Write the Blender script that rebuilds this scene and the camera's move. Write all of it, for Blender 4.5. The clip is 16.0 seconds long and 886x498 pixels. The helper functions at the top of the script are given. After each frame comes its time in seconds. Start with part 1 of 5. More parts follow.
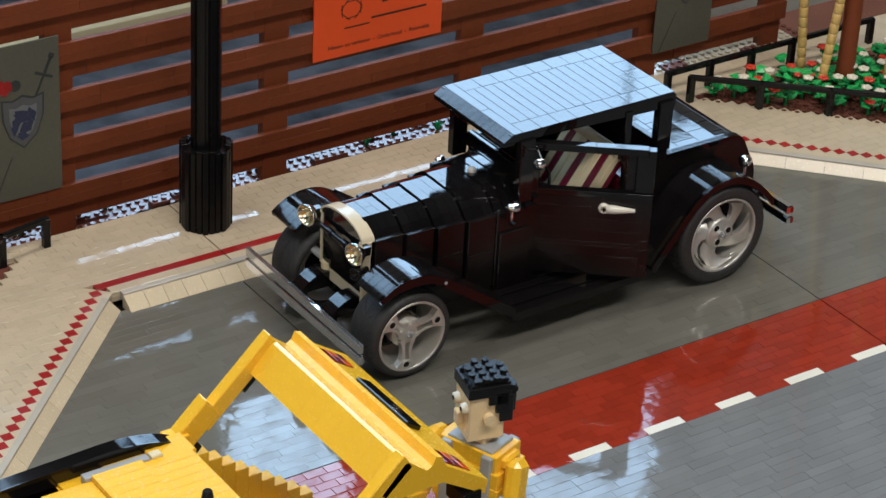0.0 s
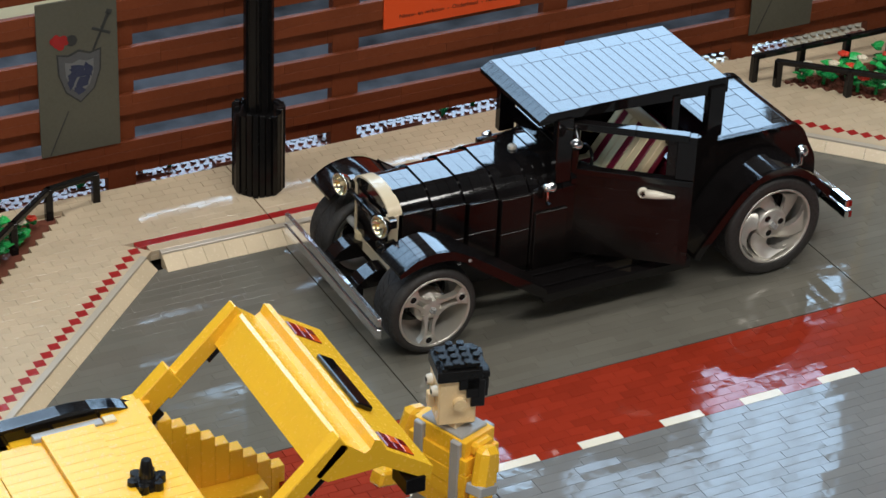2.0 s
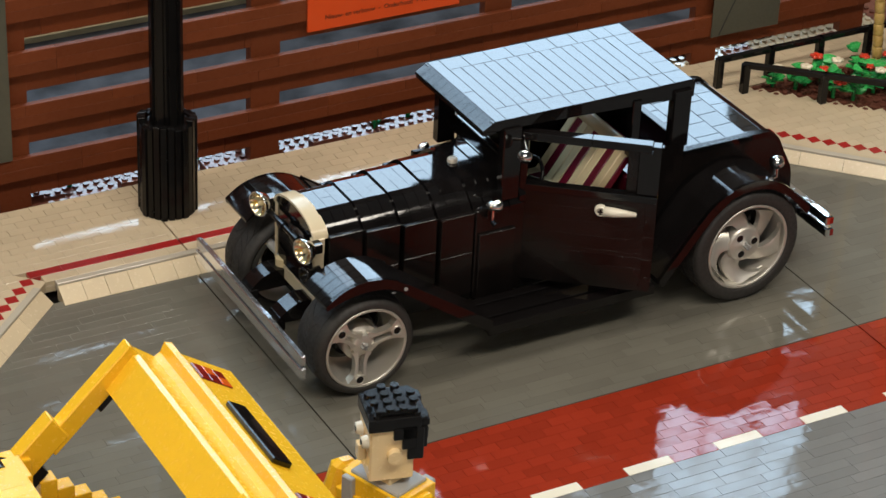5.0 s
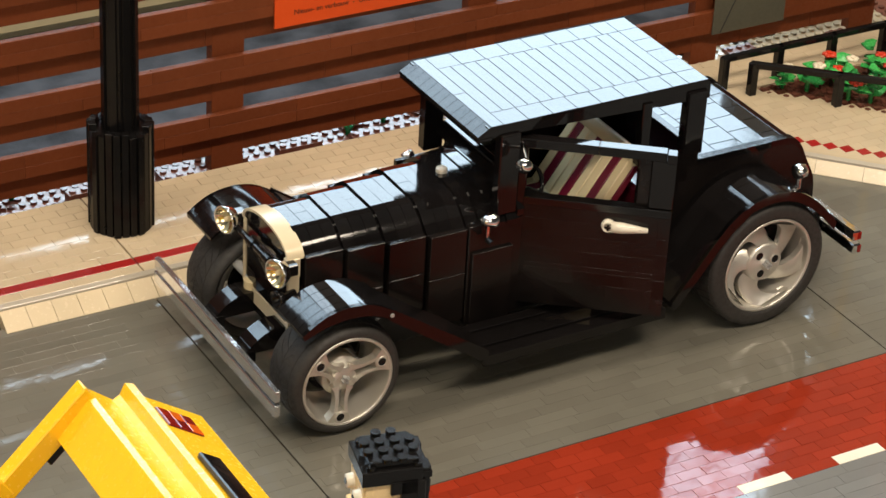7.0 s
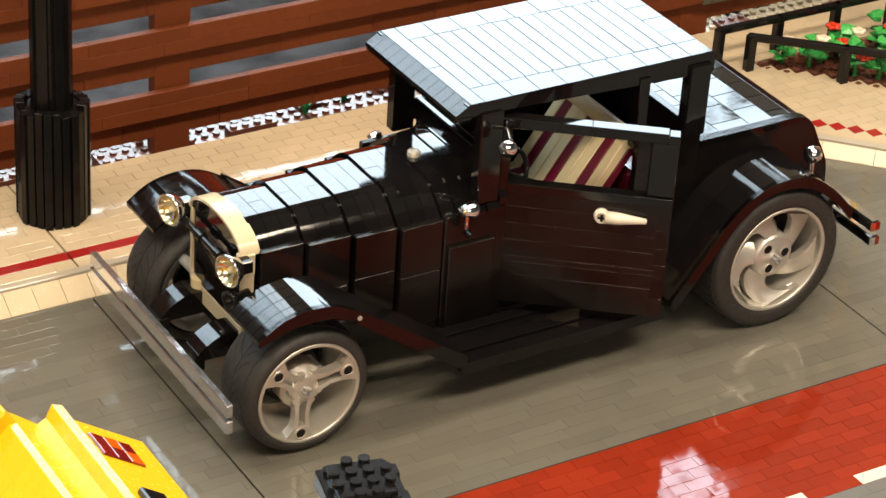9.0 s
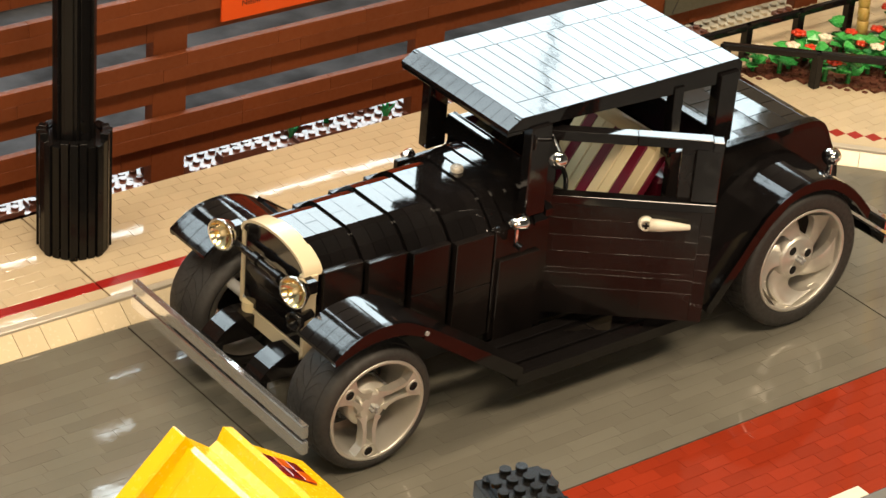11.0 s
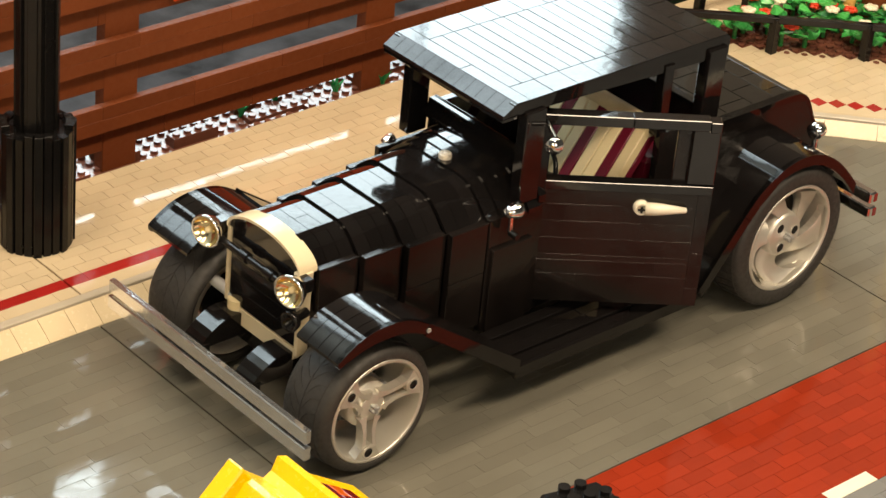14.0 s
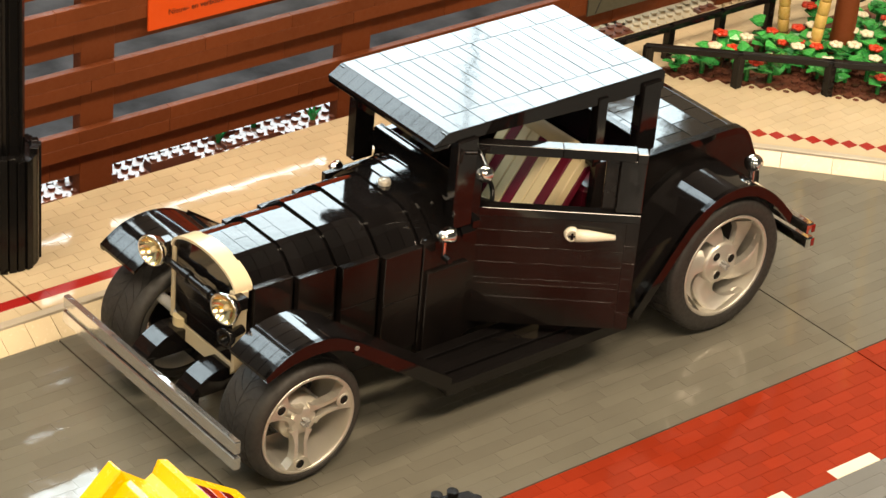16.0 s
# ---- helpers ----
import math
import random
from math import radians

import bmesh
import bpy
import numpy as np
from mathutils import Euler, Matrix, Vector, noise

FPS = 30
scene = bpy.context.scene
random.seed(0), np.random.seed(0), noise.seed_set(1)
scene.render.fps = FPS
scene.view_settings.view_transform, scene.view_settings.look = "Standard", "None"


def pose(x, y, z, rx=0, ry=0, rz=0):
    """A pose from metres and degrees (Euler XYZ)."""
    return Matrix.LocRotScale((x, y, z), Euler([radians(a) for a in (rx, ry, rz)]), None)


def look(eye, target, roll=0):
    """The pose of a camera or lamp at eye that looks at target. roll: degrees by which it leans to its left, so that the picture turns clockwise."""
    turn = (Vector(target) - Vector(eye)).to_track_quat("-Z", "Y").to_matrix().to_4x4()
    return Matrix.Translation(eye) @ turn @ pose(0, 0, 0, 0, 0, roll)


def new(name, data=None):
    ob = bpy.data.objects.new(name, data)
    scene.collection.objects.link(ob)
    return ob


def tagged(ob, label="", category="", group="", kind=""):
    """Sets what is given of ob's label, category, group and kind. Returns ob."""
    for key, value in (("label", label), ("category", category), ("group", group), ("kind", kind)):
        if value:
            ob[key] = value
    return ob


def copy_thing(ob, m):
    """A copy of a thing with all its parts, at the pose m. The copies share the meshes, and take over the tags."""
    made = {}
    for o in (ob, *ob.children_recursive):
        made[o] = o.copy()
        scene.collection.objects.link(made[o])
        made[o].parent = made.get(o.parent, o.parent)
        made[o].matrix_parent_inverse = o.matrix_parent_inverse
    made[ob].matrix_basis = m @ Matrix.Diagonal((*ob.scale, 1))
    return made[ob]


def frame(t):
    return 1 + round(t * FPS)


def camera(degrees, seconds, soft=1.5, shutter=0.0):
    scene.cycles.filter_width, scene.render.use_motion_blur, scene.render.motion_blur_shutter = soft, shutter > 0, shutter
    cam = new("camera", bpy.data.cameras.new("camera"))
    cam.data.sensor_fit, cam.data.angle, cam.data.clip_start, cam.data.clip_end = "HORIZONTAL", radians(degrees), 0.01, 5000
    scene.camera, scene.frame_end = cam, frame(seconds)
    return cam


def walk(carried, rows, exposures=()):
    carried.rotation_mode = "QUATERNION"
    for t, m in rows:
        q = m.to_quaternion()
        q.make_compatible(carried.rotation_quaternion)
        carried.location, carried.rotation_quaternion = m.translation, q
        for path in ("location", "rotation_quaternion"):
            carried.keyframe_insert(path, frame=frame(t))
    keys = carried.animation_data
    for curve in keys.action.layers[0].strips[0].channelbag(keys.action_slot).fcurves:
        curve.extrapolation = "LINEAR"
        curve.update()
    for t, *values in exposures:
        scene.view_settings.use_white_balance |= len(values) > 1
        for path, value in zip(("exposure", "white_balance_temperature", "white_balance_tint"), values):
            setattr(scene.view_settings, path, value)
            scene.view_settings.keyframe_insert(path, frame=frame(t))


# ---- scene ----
cam = camera(19.40, 16.0)
PATH = [
    (0, (-0.9219, -1.1268, 0.9953), (-0.3184, -0.2795, 0.3971), 3.15),
    (0.5, (-0.8151, -1.1515, 1.0011), (-0.2917, -0.2635, 0.3867), 2.69),
    (1, (-0.7671, -1.185, 0.9986), (-0.2674, -0.2852, 0.3817), 2.91),
    (1.5, (-0.7579, -1.1941, 0.9995), (-0.2664, -0.2914, 0.3802), 2.84),
    (2, (-0.7534, -1.1959, 1.0054), (-0.2685, -0.2914, 0.3835), 2.52),
    (2.5, (-0.7462, -1.2026, 1.0051), (-0.2663, -0.2945, 0.3845), 2.21),
    (3, (-0.7365, -1.198, 0.9967), (-0.2567, -0.2883, 0.3784), 1.86),
    (3.5, (-0.7164, -1.1608, 0.9662), (-0.2284, -0.2526, 0.3522), 2.07),
    (4, (-0.6973, -1.1182, 0.9458), (-0.2021, -0.2143, 0.331), 2.16),
    (4.5, (-0.6786, -1.0775, 0.92), (-0.1748, -0.1768, 0.3078), 2.42),
    (7, (-0.6115, -0.8896, 0.8124), (-0.074, -0.0047, 0.2058), 3.32),
    (7.5, (-0.5963, -0.8594, 0.7922), (-0.053, 0.0228, 0.1868), 3.46),
    (8, (-0.5823, -0.8337, 0.7768), (-0.0348, 0.0454, 0.1706), 3.74),
    (8.5, (-0.5638, -0.7976, 0.7506), (-0.0113, 0.0779, 0.1436), 3.93),
    (9, (-0.5488, -0.7597, 0.7332), (0.0088, 0.109, 0.1213), 3.94),
    (11.5, (-0.7133, -0.6784, 0.7238), (-0.0258, 0.1136, 0.1406), 5.20),
    (12, (-0.7293, -0.6674, 0.7247), (-0.0145, 0.1065, 0.1501), 5.34),
    (12.5, (-0.7325, -0.6499, 0.7268), (-0.0018, 0.1045, 0.1463), 4.78),
    (13, (-0.7335, -0.6209, 0.7219), (-0.0021, 0.1298, 0.1374), 4.68),
    (13.5, (-0.7231, -0.5992, 0.7178), (-0.0118, 0.151, 0.1086), 5.02),
    (14, (-0.712, -0.5936, 0.7196), (-0.0001, 0.1518, 0.1052), 5.73),
    (14.5, (-0.7016, -0.5952, 0.7232), (0.0118, 0.1496, 0.1096), 5.94),
    (15, (-0.6971, -0.5987, 0.723), (0.0223, 0.1436, 0.1134), 6.03),
    (15.5, (-0.7163, -0.6379, 0.7453), (0.0046, 0.1055, 0.139), 5.97),
    (16, (-0.6829, -0.6845, 0.7535), (-0.0036, 0.0968, 0.1467), 5.20),
]
EXPOSURES = [(0, -0.3, 5250, 9), (1.5, -0.28, 5300, 9), (4.5, -0.25, 5700, 9), (7, 0.18, 6350, 11), (9, 0.5, 6750, 12), (12, 0.4, 7300, 11), (16, 0.58, 7250, 11)]
walk(cam, [(t, look(e, g, r)) for t, e, g, r in PATH], EXPOSURES)


# ---------------------------------------------------------------- light and hall
U = 0.008  # one stud of the toy bricks, in metres
R = random.Random(7)

world = bpy.data.worlds.new("hall_world")
scene.world = world
world.use_nodes = True
wn = world.node_tree
sky = wn.nodes.new("ShaderNodeTexSky")
sky.sky_type, sky.sun_disc, sky.sun_elevation, sky.sun_rotation = "NISHITA", False, radians(38), radians(20)
wn.links.new(sky.outputs[0], wn.nodes["Background"].inputs[0])
wn.nodes["Background"].inputs[1].default_value = 0.1


def area_lamp(name, at, to, w, h, watts, col):
    d = bpy.data.lights.new(name, "AREA")
    d.shape, d.size, d.size_y, d.energy, d.color = "RECTANGLE", w, h, watts, col
    ob = new(name, d)
    ob.matrix_world = look(at, to)
    return ob


DAY = (0.68, 0.88, 1.0)
WARM = (1.0, 0.85, 0.66)
# The hall stands askew to the toy street: its window wall looks along HALL's y axis.
HALL = pose(0, 0, 0, 0, 0, -33)
WALL_Y = 2.75
# window openings of that wall: x0, x1, z0, z1, brightness of the sky behind
WINDOWS = [(-2.05, -0.62, 0.98, 1.54, 0.8), (-0.60, 0.34, 0.98, 1.69, 0.85), (0.34, 0.665, 0.98, 1.57, 0.9),
           (-0.38, -0.13, 1.72, 2.04, 1.0), (0.19, 0.45, 1.74, 2.10, 0.7), (-0.06, 0.21, 1.98, 2.20, 0.6),
           (-0.95, -0.70, 1.72, 1.90, 0.8), (-4.60, -1.00, 2.30, 4.62, 0.75)]
for a, b, c, d, e in WINDOWS:
    at = HALL @ Vector(((a + b) / 2, WALL_Y + 0.012, (c + d) / 2))
    area_lamp("window_daylight", at, HALL @ Vector(((a + b) / 2, 0, (c + d) / 2)), b - a, d - c, 31.0 * e * (b - a) * (d - c), DAY)
# warm ceiling lamps of the hall, over and behind the visitor
LAMPS = [(-1.5, -0.9, 24), (0.1, -1.6, 48), (1.6, -0.9, 48), (-0.2, 0.3, 28)]
# assumed low windows behind the visitor, unseen: warm fill added for rims and near faces
SOUTH = [(-1.9, -0.7, 0.75, 1.75), (0.3, 1.5, 0.75, 1.75)]
for a, b, c, d in SOUTH:
    area_lamp("window_evening", HALL @ Vector(((a + b) / 2, -3.04, (c + d) / 2)), HALL @ Vector(((a + b) / 2, 0, (c + d) / 2)), b - a, d - c, 15.0, WARM)
for x, y, e in LAMPS:
    area_lamp("ceiling_tube", HALL @ Vector((x, y, 2.92)), HALL @ Vector((x, y, 0)), 1.3, 0.35, e, WARM)


# ---------------------------------------------------------------- materials
def plastic(name, col, rough=0.16, var=0.06, ior=1.54, metal=0.0, bump=0.012, coat=0.0, scale=70, grime=0.10, trans=0.0):
    """Moulded toy plastic: a little uneven from piece to piece, with scuffs, dust and a faintly wavy surface."""
    m = bpy.data.materials.new(name)
    m.use_nodes = True
    nt = m.node_tree
    N, Lk = nt.nodes, nt.links
    b = N["Principled BSDF"]
    geo, oi = N.new("ShaderNodeNewGeometry"), N.new("ShaderNodeObjectInfo")
    add = N.new("ShaderNodeMath"); add.operation = "ADD"
    Lk.new(geo.outputs["Random Per Island"], add.inputs[0]); Lk.new(oi.outputs["Random"], add.inputs[1])
    fr = N.new("ShaderNodeMath"); fr.operation = "FRACT"; Lk.new(add.outputs[0], fr.inputs[0])
    mr = N.new("ShaderNodeMapRange"); mr.inputs[3].default_value, mr.inputs[4].default_value = 1 - var, 1 + var
    Lk.new(fr.outputs[0], mr.inputs[0])
    big = N.new("ShaderNodeTexNoise"); big.inputs["Scale"].default_value, big.inputs["Detail"].default_value = 18, 4
    Lk.new(geo.outputs["Position"], big.inputs["Vector"])
    gr = N.new("ShaderNodeMapRange"); gr.inputs[1].default_value, gr.inputs[2].default_value = 0.35, 0.75
    gr.inputs[3].default_value, gr.inputs[4].default_value = 1 + grime * 0.4, 1 - grime
    Lk.new(big.outputs[0], gr.inputs[0])
    mul = N.new("ShaderNodeMath"); mul.operation = "MULTIPLY"
    Lk.new(mr.outputs[0], mul.inputs[0]); Lk.new(gr.outputs[0], mul.inputs[1])
    hsv = N.new("ShaderNodeHueSaturation"); hsv.inputs["Color"].default_value = (*col, 1)
    Lk.new(mul.outputs[0], hsv.inputs["Value"]); Lk.new(hsv.outputs[0], b.inputs["Base Color"])
    fine = N.new("ShaderNodeTexNoise"); fine.inputs["Scale"].default_value, fine.inputs["Detail"].default_value = 420, 5
    Lk.new(geo.outputs["Position"], fine.inputs["Vector"])
    rr = N.new("ShaderNodeMapRange"); rr.inputs[1].default_value, rr.inputs[2].default_value = 0.3, 0.8
    rr.inputs[3].default_value, rr.inputs[4].default_value = rough * 0.8, rough * 1.5
    Lk.new(fine.outputs[0], rr.inputs[0]); Lk.new(rr.outputs[0], b.inputs["Roughness"])
    wav = N.new("ShaderNodeTexNoise"); wav.inputs["Scale"].default_value, wav.inputs["Detail"].default_value = scale, 2
    Lk.new(geo.outputs["Position"], wav.inputs["Vector"])
    bp = N.new("ShaderNodeBump"); bp.inputs["Strength"].default_value, bp.inputs["Distance"].default_value = 1.0, bump * 0.02
    Lk.new(wav.outputs[0], bp.inputs["Height"]); Lk.new(bp.outputs[0], b.inputs["Normal"])
    b.inputs["Metallic"].default_value = metal
    b.inputs["IOR"].default_value = ior
    if coat:
        b.inputs["Coat Weight"].default_value = coat
    if trans:
        b.inputs["Transmission Weight"].default_value = trans
    return m


ROADGREY = plastic("dark_grey_tile", (0.150, 0.141, 0.115), 0.05, 0.07, bump=0.004)
NEARGREY = plastic("bluish_grey_tile", (0.185, 0.185, 0.178), 0.05, 0.06, bump=0.004)
LANERED = plastic("dark_red_tile", (0.28, 0.030, 0.012), 0.045, 0.10, bump=0.004)
DASH = plastic("white_tile", (0.80, 0.74, 0.60), 0.18, 0.03)
TAN = plastic("tan_tile", (0.56, 0.455, 0.31), 0.06, 0.04, bump=0.005)
TANFACE = plastic("tan_slope", (0.66, 0.54, 0.36), 0.22, 0.06)
LIP = plastic("light_grey_lip", (0.46, 0.41, 0.33), 0.2, 0.05)
REDTILE = plastic("red_tile", (0.31, 0.018, 0.016), 0.15, 0.08)
FENCE = plastic("reddish_brown_brick", (0.178, 0.044, 0.0128), 0.58, 0.10, ior=1.33)
SOIL = plastic("brown_studded_plate", (0.15, 0.055, 0.035), 0.2, 0.2)
BLACK = plastic("black_brick", (0.008, 0.0076, 0.0076), 0.12, 0.15, ior=1.34, bump=0.004)
LAMPBLACK = plastic("dull_black_brick", (0.006, 0.0056, 0.0056), 0.2, 0.15, ior=1.28, bump=0.004)
# Scuffed sides; the brown tint and high grime value paint in patchy reflections.
CARSIDE = plastic("scuffed_black_painted_sheen", (0.0085, 0.0066, 0.006), 0.17, 0.3, ior=1.39, bump=0.006, scale=160, grime=0.75)
CARBLACK = plastic("glossy_black_brick", (0.0065, 0.0056, 0.0056), 0.06, 0.25, ior=1.45, bump=0.003, grime=0.3)
TYRE = plastic("black_rubber", (0.027, 0.0245, 0.022), 0.55, 0.05)
RIM = plastic("silver_plastic", (0.66, 0.63, 0.56), 0.36, 0.02, metal=0.7, grime=0.02, bump=0.0005)
GRILLE = plastic("cream_curved_brick", (0.66, 0.56, 0.38), 0.2, 0.03, grime=0.03)
SILVER = plastic("light_pearl_grey", (0.62, 0.57, 0.48), 0.25, 0.04, metal=0.25)
CHROME = plastic("chrome_plastic", (0.82, 0.82, 0.82), 0.05, 0.02, metal=1.0)
BUMPER = plastic("metal_coated_bar", (0.70, 0.70, 0.71), 0.10, 0.03, metal=0.9, grime=0.05)
# Headlamp bowl metal, tinted gold to carry the hall's warm reflection.
GOLD = plastic("warm_reflection_tint", (0.95, 0.80, 0.50), 0.16, 0.02, metal=1.0, grime=0.02)
CREAM = plastic("cream_tile", (0.72, 0.60, 0.36), 0.2, 0.05)
MAROON = plastic("maroon_tile", (0.13, 0.008, 0.022), 0.18, 0.06)
YELLOW = plastic("yellow_brick", (0.88, 0.50, 0.010), 0.22, 0.02, grime=0.02, bump=0.001)
TRED = plastic("clear_red_lens", (0.20, 0.006, 0.004), 0.08, 0.2, coat=0.5)
TORANGE = plastic("clear_orange_lens", (0.8, 0.12, 0.005), 0.08, 0.1, coat=0.5)
GREYBAND = plastic("grey_band", (0.36, 0.36, 0.35), 0.2, 0.05)
SKIN = plastic("pale_tan_brick", (0.84, 0.64, 0.35), 0.22, 0.03)
LEAF = plastic("green_leaf_plastic", (0.018, 0.20, 0.045), 0.25, 0.25)
LEAFB = plastic("bright_green_leaf", (0.05, 0.40, 0.085), 0.25, 0.2)
GRASS = plastic("clear_green_plastic", (0.015, 0.36, 0.12), 0.12, 0.2)
BLOSSOM = plastic("red_blossom", (0.62, 0.045, 0.015), 0.3, 0.1)
BLOSSOMW = plastic("white_blossom", (0.80, 0.72, 0.55), 0.3, 0.06)
BAMBOO = plastic("tan_round_brick", (0.66, 0.44, 0.13), 0.25, 0.06)
SIGN = plastic("orange_card", (0.80, 0.085, 0.006), 0.42, 0.02, grime=0.03)
INK = plastic("black_print", (0.03, 0.01, 0.005), 0.5, 0.0)
CARD = plastic("olive_grey_card", (0.095, 0.092, 0.066), 0.5, 0.02, grime=0.05)
CARDINK = plastic("dark_print", (0.03, 0.032, 0.03), 0.5, 0.0)
CARDMID = plastic("pale_print", (0.085, 0.088, 0.09), 0.5, 0.0)
CARDPALE = plastic("light_print", (0.15, 0.155, 0.155), 0.5, 0.0)
CARDBLUE = plastic("blue_print", (0.025, 0.032, 0.07), 0.5, 0.0)
HALLFLOOR = plastic("grey_marbled_floor", (0.095, 0.10, 0.115), 0.7, 0.0, ior=1.15, grime=0.6, scale=20)
HALLWALL = plastic("off_white_wall", (0.46, 0.43, 0.37), 0.6, 0.0, bump=0.1)
HALLDARK = plastic("dark_wall_panel", (0.06, 0.055, 0.05), 0.5, 0.0, bump=0.1)
NORTHWALL = plastic("brown_plaster_wall", (0.36, 0.29, 0.245), 0.6, 0.0, bump=0.1)
CEILING = plastic("white_ceiling", (0.60, 0.56, 0.49), 0.7, 0.0)
PALE = plastic("pale_plate", (0.62, 0.60, 0.56), 0.25, 0.05)
TABLE = plastic("table_board", (0.10, 0.07, 0.05), 0.5, 0.05)


# ---------------------------------------------------------------- geometry helpers (all sizes in studs)
class Geo:
    def __init__(self):
        self.v, self.f, self.smooth = [], [], []

    def add(self, verts, faces, m=None, smooth=False):
        n = len(self.v)
        self.v += [tuple(m @ Vector(p)) if m else tuple(p) for p in verts]
        self.f += [tuple(n + i for i in f) for f in faces]
        self.smooth += [smooth] * len(faces)
        return self

    def tile(self, x0, x1, y0, y1, z0, z1, c=0.05, m=None, tilt=0.0, bottom=False):
        """A brick or tile with softened top edges; tilt leans its top a trifle, as loose tiles do."""
        a, b = (R.uniform(-tilt, tilt), R.uniform(-tilt, tilt)) if tilt else (0, 0)
        xm, ym = (x0 + x1) / 2, (y0 + y1) / 2
        lift = lambda x, y: a * (x - xm) + b * (y - ym)
        v = [(x, y, z0) for x, y in ((x0, y0), (x1, y0), (x1, y1), (x0, y1))]
        v += [(x, y, z1 - c + lift(x, y)) for x, y in ((x0, y0), (x1, y0), (x1, y1), (x0, y1))]
        v += [(x, y, z1 + lift(x, y)) for x, y in ((x0 + c, y0 + c), (x1 - c, y0 + c), (x1 - c, y1 - c), (x0 + c, y1 - c))]
        f = [(8, 9, 10, 11)]
        for i in range(4):
            j = (i + 1) % 4
            f += [(i, j, 4 + j, 4 + i), (4 + i, 4 + j, 8 + j, 8 + i)]
        if bottom:
            f.append((3, 2, 1, 0))
        return self.add(v, f, m)

    def box(self, x0, x1, y0, y1, z0, z1, c=0.05, m=None):
        """A box with all its edges bevelled."""
        X, Y, Z = (x0, x1), (y0, y1), (z0, z1)
        v, idx = [], {}
        for i in (0, 1):
            for j in (0, 1):
                for k in (0, 1):
                    sx, sy, sz = (1, -1)[i], (1, -1)[j], (1, -1)[k]
                    for ax in range(3):
                        p = [X[i] + sx * c, Y[j] + sy * c, Z[k] + sz * c]
                        p[ax] = (X[i], Y[j], Z[k])[ax]
                        idx[i, j, k, ax] = len(v)
                        v.append(tuple(p))
        f = []
        for ax in range(3):
            o = [a for a in range(3) if a != ax]
            for s in (0, 1):
                loop = []
                for p, q in ((0, 0), (1, 0), (1, 1), (0, 1)):
                    key = [0, 0, 0]; key[ax], key[o[0]], key[o[1]] = s, p, q
                    loop.append(idx[(*key, ax)])
                flip = (s == 0) ^ (ax == 1)
                f.append(tuple(loop[::-1]) if flip else tuple(loop))
            for p in (0, 1):
                for q in (0, 1):
                    k0, k1 = [0, 0, 0], [0, 0, 0]
                    k0[ax], k1[ax] = 0, 1
                    for kk in (k0, k1):
                        kk[o[0]], kk[o[1]] = p, q
                    f.append((idx[(*k0, o[0])], idx[(*k1, o[0])], idx[(*k1, o[1])], idx[(*k0, o[1])]))
        for i in (0, 1):
            for j in (0, 1):
                for k in (0, 1):
                    f.append(tuple(idx[i, j, k, a] for a in range(3)))
        return self.add(v, f, m)

    def cyl(self, r, h, m=None, n=20, r2=None, cap=True, c=0.0, smooth=True):
        """A cylinder along z from 0 to h."""
        r2 = r if r2 is None else r2
        rings = [(r, 0.0), (r2, h - c), (r2 - c, h)] if c else [(r, 0.0), (r2, h)]
        v = [(rr * math.cos(2 * math.pi * i / n), rr * math.sin(2 * math.pi * i / n), z) for rr, z in rings for i in range(n)]
        f = [(a * n + i, a * n + (i + 1) % n, (a + 1) * n + (i + 1) % n, (a + 1) * n + i) for a in range(len(rings) - 1) for i in range(n)]
        self.add(v, f, m, smooth)
        if cap:
            self.add([v[i] for i in range(n)], [tuple(range(n))[::-1]], m)
            self.add([v[-n + i] for i in range(n)], [tuple(range(n))], m)
        return self

    def lathe(self, prof, m=None, n=40, smooth=True, closed=False):
        """Turns a profile of (radius, height) round z."""
        v = [(r * math.cos(2 * math.pi * i / n), r * math.sin(2 * math.pi * i / n), z) for r, z in prof for i in range(n)]
        k = len(prof)
        f = [(a * n + i, a * n + (i + 1) % n, ((a + 1) % k) * n + (i + 1) % n, ((a + 1) % k) * n + i) for a in range(k if closed else k - 1) for i in range(n)]
        return self.add(v, f, m, smooth)

    def prism(self, poly, t, m=None, smooth=False):
        """A flat outline in x, z, thickened along y from 0 to t."""
        n = len(poly)
        v = [(x, 0, z) for x, z in poly] + [(x, t, z) for x, z in poly]
        f = [tuple(range(n)), tuple(range(2 * n - 1, n - 1, -1))]
        self.add(v, f, m)
        return self.add(v, [(i, (i + 1) % n, n + (i + 1) % n, n + i)[::-1] for i in range(n)], m, smooth)

    def sheet(self, rows, th, m=None, smooth=True):
        """A bent sheet through rows of points, thickened along z."""
        n, k = len(rows[0]), len(rows)
        v = [p for r in rows for p in r] + [(p[0], p[1], p[2] - th) for r in rows for p in r]
        o = n * k
        f = [(a * n + i, a * n + i + 1, (a + 1) * n + i + 1, (a + 1) * n + i) for a in range(k - 1) for i in range(n - 1)]
        self.add(v, f + [tuple(o + i for i in q[::-1]) for q in f], m, smooth)
        e = [(i, i + 1) for i in range(n - 1)] + [((k - 1) * n + i + 1, (k - 1) * n + i) for i in range(n - 1)]
        e += [((a + 1) * n, a * n) for a in range(k - 1)] + [(a * n + n - 1, (a + 1) * n + n - 1) for a in range(k - 1)]
        return self.add(v, [(q, p, o + p, o + q) for p, q in e], m)

